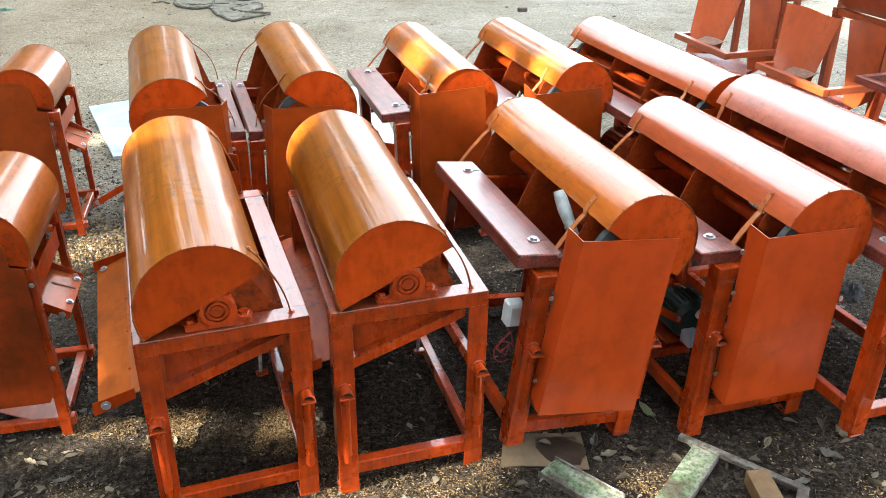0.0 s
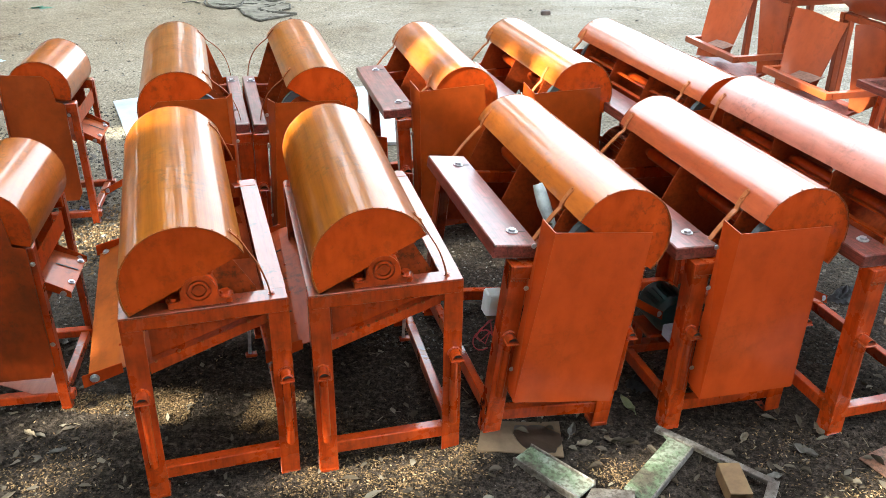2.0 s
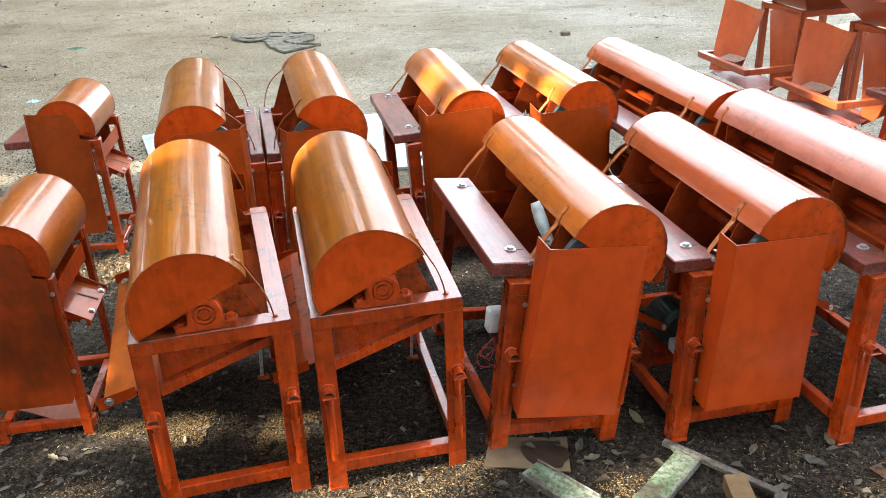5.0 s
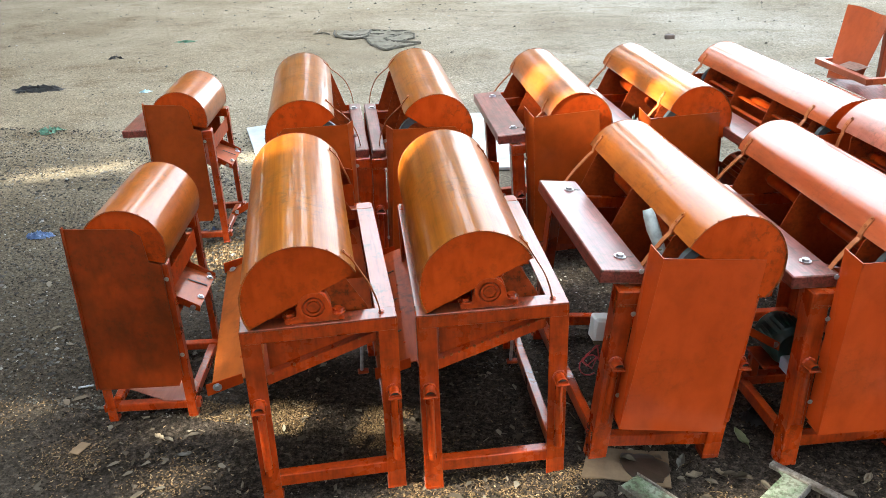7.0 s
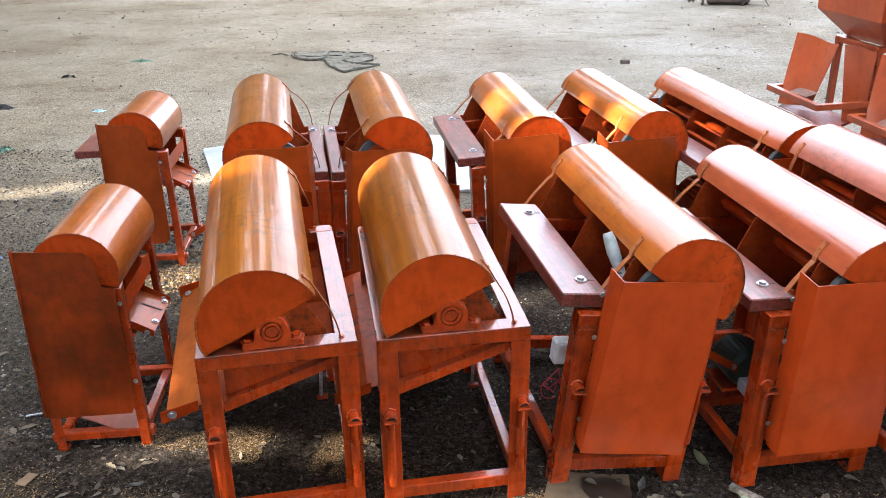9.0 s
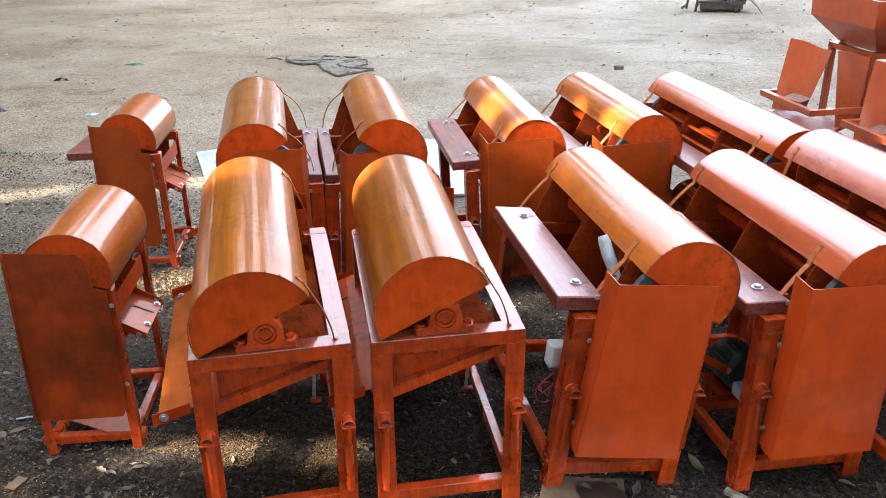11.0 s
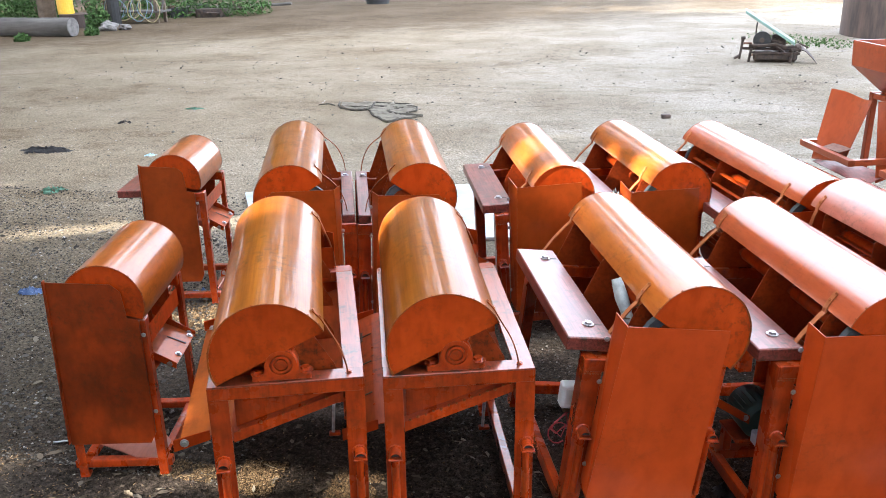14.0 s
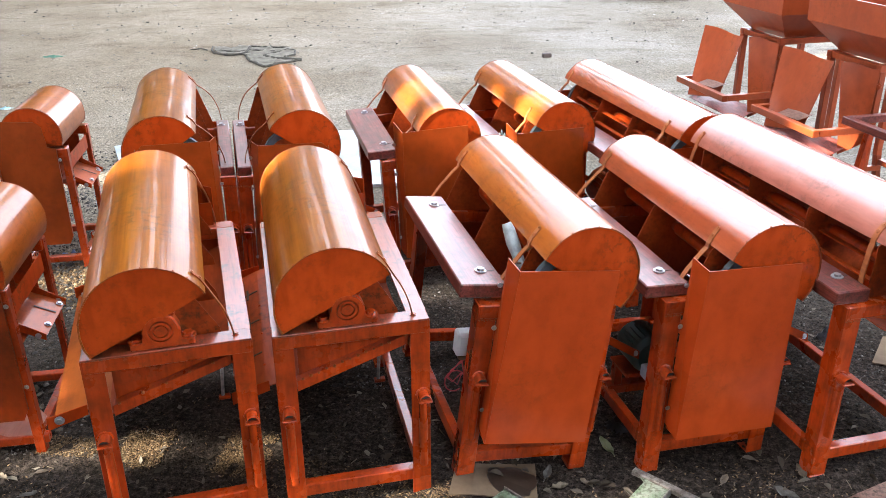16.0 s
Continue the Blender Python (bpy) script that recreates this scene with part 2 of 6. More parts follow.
M_LEAF = island_mat("green_leaf", [(0, (0.03, 0.07, 0.012)), (0.6, (0.06, 0.12, 0.02)), (1, (0.10, 0.15, 0.03))], 0.5)
M_DRYLEAF = island_mat("dry_leaf", [(0, (0.03, 0.022, 0.014)), (0.5, (0.085, 0.068, 0.05)), (0.88, (0.13, 0.112, 0.085)), (1, (0.19, 0.165, 0.125))], 0.8)
M_TWIG = island_mat("twig", [(0, (0.04, 0.03, 0.02)), (0.7, (0.12, 0.095, 0.065)), (1, (0.24, 0.20, 0.14))], 0.85)
M_PEBBLE = island_mat("pebble", [(0, (0.014, 0.011, 0.008)), (0.8, (0.045, 0.034, 0.025)), (1, (0.10, 0.08, 0.06))], 0.9)
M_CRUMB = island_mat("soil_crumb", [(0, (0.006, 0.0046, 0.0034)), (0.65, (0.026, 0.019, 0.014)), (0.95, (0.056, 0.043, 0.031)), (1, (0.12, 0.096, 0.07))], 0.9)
M_STONY = island_mat("stony_soil", [(0, (0.02, 0.018, 0.016)), (0.6, (0.06, 0.055, 0.05)), (0.93, (0.12, 0.112, 0.10)), (1, (0.26, 0.25, 0.23))], 0.9)
M_PALESTONE = island_mat("pale_stone", [(0, (0.05, 0.045, 0.038)), (0.7, (0.14, 0.13, 0.11)), (1, (0.40, 0.37, 0.33))], 0.9)
M_LITTER = island_mat("yard_litter", [(0, (0.035, 0.03, 0.024)), (0.6, (0.10, 0.088, 0.07)), (1, (0.2, 0.18, 0.15))], 0.9)
M_CHIP = island_mat("wood_chip", [(0, (0.035, 0.022, 0.011)), (0.5, (0.115, 0.074, 0.037)), (0.92, (0.22, 0.148, 0.078)), (1, (0.32, 0.24, 0.145))], 0.85)
M_WEED = island_mat("weed", [(0, (0.03, 0.07, 0.02)), (1, (0.09, 0.16, 0.05))], 0.7)


def ground_mat():
    m, nt, p = mat_new("yard_soil")
    big = noise_tex(nt, 0.55, 5, None, 0.6)
    mid = noise_tex(nt, 3.0, 8, None, 0.7, 2.0)
    fine = noise_tex(nt, 45.0, 6, None, 0.7, 4.0)
    geo = nt.nodes.new("ShaderNodeNewGeometry")
    sep = nt.nodes.new("ShaderNodeSeparateXYZ")
    link(nt, geo.outputs["Position"], sep.inputs["Vector"])

    def math_node(op, a, b):
        n = nt.nodes.new("ShaderNodeMath")
        n.operation = op
        for k, v in ((0, a), (1, b)):
            if isinstance(v, (int, float)):
                n.inputs[k].default_value = v
            else:
                link(nt, v, n.inputs[k])
        return n.outputs[0]

    # much darker working soil round the machines, pale trodden earth beyond
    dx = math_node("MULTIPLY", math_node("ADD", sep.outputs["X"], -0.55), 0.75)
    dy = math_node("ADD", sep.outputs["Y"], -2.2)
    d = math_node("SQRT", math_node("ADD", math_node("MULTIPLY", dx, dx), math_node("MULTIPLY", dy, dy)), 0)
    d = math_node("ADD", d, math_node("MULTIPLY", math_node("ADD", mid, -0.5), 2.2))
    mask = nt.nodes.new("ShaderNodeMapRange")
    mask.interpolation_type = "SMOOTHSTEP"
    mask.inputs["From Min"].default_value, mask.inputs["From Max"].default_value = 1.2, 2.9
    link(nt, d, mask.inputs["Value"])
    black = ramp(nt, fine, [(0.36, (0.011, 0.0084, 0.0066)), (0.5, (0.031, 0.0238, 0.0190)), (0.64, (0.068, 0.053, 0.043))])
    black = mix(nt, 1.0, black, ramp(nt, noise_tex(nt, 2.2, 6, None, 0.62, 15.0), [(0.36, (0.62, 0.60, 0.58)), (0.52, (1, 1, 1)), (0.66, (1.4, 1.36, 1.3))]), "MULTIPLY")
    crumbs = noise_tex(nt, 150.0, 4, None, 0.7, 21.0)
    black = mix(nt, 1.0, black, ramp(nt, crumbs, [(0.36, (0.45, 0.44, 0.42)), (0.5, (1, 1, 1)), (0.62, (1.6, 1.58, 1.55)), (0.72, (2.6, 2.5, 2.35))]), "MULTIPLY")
    pale = ramp(nt, fine, [(0.30, (0.112, 0.099, 0.080)), (0.5, (0.188, 0.170, 0.140)), (0.70, (0.272, 0.249, 0.211))])
    worn = ramp(nt, big, [(0.38, (0.72, 0.68, 0.62)), (0.60, (1.0, 1.0, 1.0))])
    pale = mix(nt, 1.0, pale, worn, "MULTIPLY")
    spots = ramp(nt, noise_tex(nt, 1.6, 8, (1, 1.8, 1), 0.7, 9.0), [(0.36, (0.78, 0.75, 0.71)), (0.46, (1, 1, 1))])
    pale = mix(nt, 1.0, pale, spots, "MULTIPLY")
    # pale earth darkens towards the machines: dirtier soil, plus shade put into its colour
    trod_shade = nt.nodes.new("ShaderNodeMapRange")
    trod_shade.interpolation_type = "SMOOTHSTEP"
    trod_shade.inputs["From Min"].default_value, trod_shade.inputs["From Max"].default_value = 2.6, 7.0
    trod_shade.inputs["To Min"].default_value, trod_shade.inputs["To Max"].default_value = 0.46, 1.25
    link(nt, math_node("ADD", sep.outputs["Y"], math_node("MULTIPLY", math_node("ADD", mid, -0.5), 3.0)), trod_shade.inputs["Value"])
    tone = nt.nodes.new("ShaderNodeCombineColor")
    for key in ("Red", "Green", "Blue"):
        link(nt, trod_shade.outputs["Result"], tone.inputs[key])
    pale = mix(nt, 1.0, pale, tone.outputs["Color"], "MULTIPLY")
    # browner earth towards the trees
    side = nt.nodes.new("ShaderNodeMapRange")
    side.interpolation_type = "SMOOTHSTEP"
    side.inputs["From Min"].default_value, side.inputs["From Max"].default_value = 1.5, -4.5
    link(nt, math_node("ADD", sep.outputs["X"], math_node("MULTIPLY", math_node("ADD", mid, -0.5), 4.0)), side.inputs["Value"])
    pale = mix(nt, side.outputs["Result"], pale, mix(nt, 1.0, pale, (0.99, 0.91, 0.80), "MULTIPLY"))
    # dark litter-strewn earth along the yard's edge, with tree shade put into the colour
    edge = nt.nodes.new("ShaderNodeMapRange")
    edge.interpolation_type = "SMOOTHSTEP"
    edge.inputs["From Min"].default_value, edge.inputs["From Max"].default_value = 19.6, 24.0
    link(nt, math_node("ADD", math_node("ADD", sep.outputs["Y"], math_node("MULTIPLY", sep.outputs["X"], -0.55)), math_node("MULTIPLY", math_node("ADD", mid, -0.5), 5.0)), edge.inputs["Value"])
    pale = mix(nt, edge.outputs["Result"], pale, mix(nt, 1.0, pale, (0.46, 0.42, 0.38), "MULTIPLY"))
    grain = ramp(nt, noise_tex(nt, 11.0, 9, None, 0.78, 6.0), [(0.30, (0.55, 0.53, 0.50)), (0.42, (0.94, 0.94, 0.94)), (0.6, (1.05, 1.05, 1.05)), (0.72, (1.4, 1.4, 1.38))])
    pale = mix(nt, 1.0, pale, grain, "MULTIPLY")
    # trodden-in gravel, coarser at the working end
    gravel = ramp(nt, noise_tex(nt, 62.0, 5, None, 0.75, 27.0), [(0.34, (0.36, 0.35, 0.34)), (0.46, (0.86, 0.86, 0.86)), (0.55, (1.14, 1.14, 1.14)), (0.68, (2.0, 1.98, 1.94))])
    near = nt.nodes.new("ShaderNodeMapRange")
    near.interpolation_type = "SMOOTHSTEP"
    near.inputs["From Min"].default_value, near.inputs["From Max"].default_value = 4.6, 9.5
    near.inputs["To Min"].default_value, near.inputs["To Max"].default_value = 1.0, 0.5
    link(nt, math_node("ADD", sep.outputs["Y"], math_node("MULTIPLY", math_node("ADD", mid, -0.5), 3.0)), near.inputs["Value"])
    pale = mix(nt, near.outputs["Result"], pale, mix(nt, 1.0, pale, gravel, "MULTIPLY"))
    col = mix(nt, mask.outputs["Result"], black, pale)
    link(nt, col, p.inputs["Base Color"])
    p.inputs["Roughness"].default_value = 0.92
    p.inputs["Specular IOR Level"].default_value = 0.06
    h = math_node("ADD", math_node("ADD", math_node("MULTIPLY", fine, 0.5), math_node("MULTIPLY", crumbs, 0.16)), mid)
    bump(nt, p, h, 0.7, 0.05)
    return m


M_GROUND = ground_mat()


# ---- mesh helpers ----
def part(name, bm, material, parent=None, label="", smooth=False):
    """Link a bmesh as one mesh object under a thing or a part."""
    bmesh.ops.recalc_face_normals(bm, faces=bm.faces)
    me = bpy.data.meshes.new(name)
    bm.to_mesh(me)
    bm.free()
    me.materials.append(material)
    if smooth:
        for f in me.polygons:
            f.use_smooth = True
        me.set_sharp_from_angle(angle=radians(35))
    ob = new(name, me)
    if parent:
        ob.parent = parent
    if name == "weld_bead":
        ob["kind"] = "stuff"
    if label:
        ob["label"] = label
    return ob


def thing(name, m, label, category, group="", kind=""):
    e = new(name)
    e.empty_display_size = 0.1
    e.matrix_world = m
    return tagged(e, label, category, group, kind)


def add_box(bm, x0, x1, y0, y1, z0, z1, bev=0.003):
    r = bmesh.ops.create_cube(bm, size=1)
    vs = r["verts"]
    for v in vs:
        v.co = ((x0 + x1) / 2 + v.co.x * (x1 - x0), (y0 + y1) / 2 + v.co.y * (y1 - y0), (z0 + z1) / 2 + v.co.z * (z1 - z0))
    if bev:
        bmesh.ops.bevel(bm, geom=list({e for v in vs for e in v.link_edges}), offset=bev, segments=1, affect="EDGES")
    return vs


def box(*a, **k):
    bm = bmesh.new()
    add_box(bm, *a, **k)
    return bm


def add_prism(bm, poly, w0, w1, axis="y", bev=0.0):
    """A polygon of (a, b) pairs pushed along an axis: y takes (x, z), x takes (y, z), z takes (x, y)."""
    def co(a, b, w):
        return {"y": (a, w, b), "x": (w, a, b), "z": (a, b, w)}[axis]
    lo = [bm.verts.new(co(a, b, w0)) for a, b in poly]
    hi = [bm.verts.new(co(a, b, w1)) for a, b in poly]
    n = len(poly)
    fs = [bm.faces.new(lo), bm.faces.new(hi[::-1])]
    for i in range(n):
        fs.append(bm.faces.new((lo[i], hi[i], hi[(i + 1) % n], lo[(i + 1) % n])))
    if bev:
        bmesh.ops.bevel(bm, geom=list({e for f in fs for e in f.edges}), offset=bev, segments=1, affect="EDGES")


def prism(poly, w0, w1, axis="y", bev=0.0):
    bm = bmesh.new()
    add_prism(bm, poly, w0, w1, axis, bev)
    return bm


def add_tube(bm, pts, r, n=10, cap=True):
    """A round bar along points."""
    pts = [Vector(p) for p in pts]
    rings = []
    for i, p in enumerate(pts):
        d = (pts[min(i + 1, len(pts) - 1)] - pts[max(i - 1, 0)]).normalized()
        a = d.orthogonal().normalized() if i == 0 else (a - d * a.dot(d)).normalized()
        b = d.cross(a)
        rr = r[i] if isinstance(r, (list, tuple)) else r
        rings.append([bm.verts.new(p + (a * math.cos(2 * math.pi * k / n) + b * math.sin(2 * math.pi * k / n)) * rr) for k in range(n)])
    for q, s in zip(rings, rings[1:]):
        for k in range(n):
            bm.faces.new((q[k], q[(k + 1) % n], s[(k + 1) % n], s[k]))
    if cap:
        bm.faces.new(rings[0][::-1])
        bm.faces.new(rings[-1])


def tube(pts, r, n=10, cap=True):
    bm = bmesh.new()
    add_tube(bm, pts, r, n, cap)
    return bm


def add_ring(bm, c, r0, r1, w0, w1, n=28, axis="y"):
    """A flat ring (or hub when r0 is 0) about an axis."""
    def co(r, k, w):
        a = 2 * math.pi * k / n
        p = (c[0] + r * math.cos(a), c[1] + r * math.sin(a))
        return {"y": (p[0], w, p[1]), "x": (w, p[0], p[1]), "z": (p[0], p[1], w)}[axis]
    def circle(r, w):
        return [bm.verts.new(co(r, k, w)) for k in range(n)]
    o0, o1 = circle(r1, w0), circle(r1, w1)
    if r0 > 0:
        i0, i1 = circle(r0, w0), circle(r0, w1)
    for k in range(n):
        j = (k + 1) % n
        bm.faces.new((o0[k], o0[j], o1[j], o1[k]))
        if r0 > 0:
            bm.faces.new((i0[j], i0[k], i1[k], i1[j]))
            bm.faces.new((o0[j], o0[k], i0[k], i0[j]))
            bm.faces.new((o1[k], o1[j], i1[j], i1[k]))
    if r0 <= 0:
        bm.faces.new(o0[::-1])
        bm.faces.new(o1)


def ring(*a, **k):
    bm = bmesh.new()
    add_ring(bm, *a, **k)
    return bm


def sheet(grid, t=0.003):
    """A bent sheet of thickness t from rows of points."""
    bm = bmesh.new()
    vs = [[bm.verts.new(p) for p in row] for row in grid]
    for a, b in zip(vs, vs[1:]):
        for k in range(len(a) - 1):
            bm.faces.new((a[k], a[k + 1], b[k + 1], b[k]))
    bmesh.ops.recalc_face_normals(bm, faces=bm.faces)
    bmesh.ops.solidify(bm, geom=list(bm.faces), thickness=t)
    return bm


def ribbon(pts, side, w, t=0.004):
    """A flat bar of width w along points; side is the direction of its width."""
    side = Vector(side).normalized() * w / 2
    return sheet([[Vector(p) - side, Vector(p) + side] for p in pts], t)


def bolt_mesh(r=0.010, h=0.0085):
    """Hexagon head on a washer, head along +z."""
    bm = bmesh.new()
    add_ring(bm, (0, 0), 0, r * 1.55, 0, 0.0025, 16, "z")
    add_ring(bm, (0, 0), 0, r, 0.0025, h, 6, "z")
    return bm


BOLTS = {}


def bolt(parent, at, way=(0, 0, 1), size=1.0, material=None, name="bolt"):
    material = material or M_STEEL
    key = (material.name, name)
    if key not in BOLTS:
        ob = part(name, bolt_mesh(), material, parent)
        BOLTS[key] = ob.data
    else:
        ob = new(name, BOLTS[key])
        ob.parent = parent
    ob.matrix_basis = Matrix.Translation(at) @ Vector(way).to_track_quat("Z", "Y").to_matrix().to_4x4() @ Matrix.Scale(size, 4)
    return ob


# ---- ground ----
def ground_z(x, y):
    """Gentle unevenness, flat under the machines."""
    far = min(1.0, max(0.0, (math.hypot(x - 0.2, y - 3.0) - 3.0) / 4.0))
    dip = -0.03 * math.exp(-(((x - 1.0) / 0.45) ** 4 + ((y - 2.55) / 0.5) ** 4)) + 0.03 * math.exp(-((x - 0.27) ** 2 + (y - 2.26) ** 2) / 0.02)
    return dip - 0.004 + 0.006 * noise.noise((x * 2.3, y * 2.3, 0)) + far * 0.035 * noise.noise((x * 0.5, y * 0.5, 3)) * min(1, 40 / (1 + abs(y)))


def build_ground():
    def line(a, b, n, ends):
        mid = [a + (b - a) * k / n for k in range(n + 1)]
        return [a - e for e in reversed(ends)] + mid + [b + e for e in ends]
    ends = [0.5, 1.2, 2.2, 4, 7, 12, 20, 35, 60, 110, 200, 400, 800]
    xs, ys = line(-6.0, 5.0, 150, ends), line(0.0, 12.0, 160, ends)
    nx = len(xs)
    verts = [(x, y, ground_z(x, y)) for y in ys for x in xs]
    faces = [(j * nx + i, j * nx + i + 1, (j + 1) * nx + i + 1, (j + 1) * nx + i) for j in range(len(ys) - 1) for i in range(nx - 1)]
    me = bpy.data.meshes.new("ground")
    me.from_pydata(verts, [], faces)
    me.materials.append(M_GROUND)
    for f in me.polygons:
        f.use_smooth = True
    tagged(new("ground", me), "bare trodden yard soil, much darker round the machines", "ground", "", "structure")


build_ground()


# unseen wall, added to cut the light that comes from behind the camera
def light_block_wall():
    bm = bmesh.new()
    add_box(bm, -13.0, 11.0, -6.2, -5.9, -0.05, 4.2, 0.01)
    tagged(part("added_wall_south", bm, M_STONE), "unseen plain grey wall added behind the camera to cut light", "wall", "", "structure")


light_block_wall()


# ---- threshers ----
def angle_leg(x, y, z0, z1, sx, sy, w=0.055, t=0.006):
    """Upright angle iron, corner at (x, y), flanges towards sx and sy."""
    poly = [(x, y), (x + sx * w, y), (x + sx * w, y + sy * t), (x + sx * t, y + sy * t), (x + sx * t, y + sy * w), (x, y + sy * w)]
    return prism(poly, z0, z1, "z", 0.0015)


def arc(cx, cz, r, a0, a1, n):
    return [(cx + r * math.cos(radians(a0 + (a1 - a0) * k / n)), cz + r * math.sin(radians(a0 + (a1 - a0) * k / n))) for k in range(n + 1)]


def cover_parts(root, cx, cz, R, y0, y1, aL, aR, material, flip, straps, mx, strap_w=0.022, bulge=1.0):
    """Half-round drum hood with end discs, hinge straps on its raised edge."""
    sd = root.location.x * 7.3 + root.location.y * 3.1
    outline = []
    for k, (x, z) in enumerate(arc(cx, cz, R, aL, aR, 40)):
        q = 1 + 0.008 * noise.noise((k * 0.30, sd, 0)) + 0.003 * noise.noise((k * 0.9, sd, 5))
        outline.append((cx + (x - cx) * q, cz + (z - cz) * q))
    hood = part("hood", mx(sheet([[(x, y, z) for x, z in outline] for y in (y0, (y0 + y1) / 2, y1)], 0.003)), material, root, "half-round sheet-metal drum hood", True)
    shrink = 1 - 0.0035 / R
    inner = [(cx + (x - cx) * shrink, cz + (z - cz) * shrink) for x, z in outline]
    for y in (y0 + 0.001, y1 - 0.004):
        part("end_disc", mx(prism(inner, y, y + 0.003)), M_RED, hood)
    for y in (y0 - 0.0015, y1 + 0.0015):
        part("rim", mx(tube([(x, y, z) for x, z in outline], 0.0013, 6)), M_RIM, hood, "dark rusty cut edge")
    # weld blobs round the front rim
    bm = bmesh.new()
    for k in range(2, 40, 3):
        x, z = outline[k]
        bmesh.ops.create_icosphere(bm, subdivisions=1, radius=0.0035 + 0.0016 * noise.noise((k * 0.7, sd, 3)), matrix=Matrix.Translation((x, y0 + 0.002, z)))
    part("weld_bead", mx(bm), M_RIM, hood)
    for y, foot in straps:
        e = Vector((outline[0][0], y, outline[0][1]))
        on = [Vector((p[0], y, p[1])) + (Vector((p[0] - cx, 0, p[1] - cz)).normalized() * 0.004) for p in outline[4:-1:-1] or outline[:5][::-1]]
        f = Vector(foot)
        if strap_w < 0.015:
            out = -1 if f.x < e.x else 1
            mid = (e + f) / 2 + Vector((0.02 * out, 0, 0.035)) * bulge
            path = on + [e + (mid - e) * 0.5 + Vector((0, 0, 0.008)) * bulge, mid, mid + (f - mid) * 0.55 + Vector((0.008 * out, 0, 0.006)) * bulge, f]
            for _ in range(3):
                path = [path[0]] + [q for a, b in zip(path, path[1:]) for q in (a.lerp(b, 0.25), a.lerp(b, 0.75))] + [path[-1]]
        else:
            tip = e + (on[-1] - on[-2]).normalized() * 0.012
            path = on + [tip, tip.lerp(f, 0.15) + Vector((-0.003, 0, 0.002)), tip.lerp(f, 0.6) + Vector((-0.004, 0, 0.003)), f]
        s = part("strap", mx(ribbon(path, (0, 1, 0), strap_w)), M_RIM if strap_w < 0.015 else M_STRAP, root, "bent flat-bar stay")
        for q in (on[0], on[2]):
            w = Vector((q.x - cx, 0, q.z - cz)).normalized()
            b = bolt(s, q, w, 0.45, M_STRAP, "rivet")
            if flip is not None:
                b.location.x = flip - b.location.x
                b.matrix_basis = Matrix.Translation((flip - q.x, q.y, q.z)) @ Vector((-w.x, 0, w.z)).to_track_quat("Z", "Y").to_matrix().to_4x4() @ Matrix.Scale(0.45, 4)
    return hood


def mirrored(W, on):
    def do(bm):
        if on:
            for v in bm.verts:
                v.co.x = W - v.co.x
        return bm
    return do


def frame_parts(root, W, L, H, mx, rail_z=(0.058, 0.103), top_h=0.045, left_rail=True, leg=0.06, base=0.0):
    for x, sx in ((0, 1), (W, -1)):
        for y, sy in ((0, 1), (L, -1)):
            lg = part("leg", mx(angle_leg(x, y, 0.004 + base, H - 0.002, sx, sy, leg)), M_FRAME, root)
            part("foot_plate", mx(box(min(x, x + sx * leg) - 0.001, max(x, x + sx * leg) + 0.001, min(y, y + sy * leg) - 0.001, max(y, y + sy * leg) + 0.001, -0.014 + base, 0.006 + base)), M_FRAME, lg)
    z0, z1 = rail_z
    e = leg + 0.001
    for y0, y1 in ((0.002, 0.045), (L - 0.045, L - 0.002)):
        part("cross_rail", mx(box(e - 0.05, W - e + 0.05, y0 + 0.006, y1, z0, z1)), M_FRAME, root)
        part("top_rail", mx(box(0.004, W - 0.004, y0 - 0.004, y1 + 0.01, H - top_h, H)), M_FRAME, root)
    for x0, x1 in ((0.008, 0.04), (W - 0.04, W - 0.008))[0 if left_rail else 1:]:
        part("side_rail", mx(box(x0, x1, 0.05, L - 0.05, z0 + 0.002, z1 + 0.002)), M_FRAME, root)


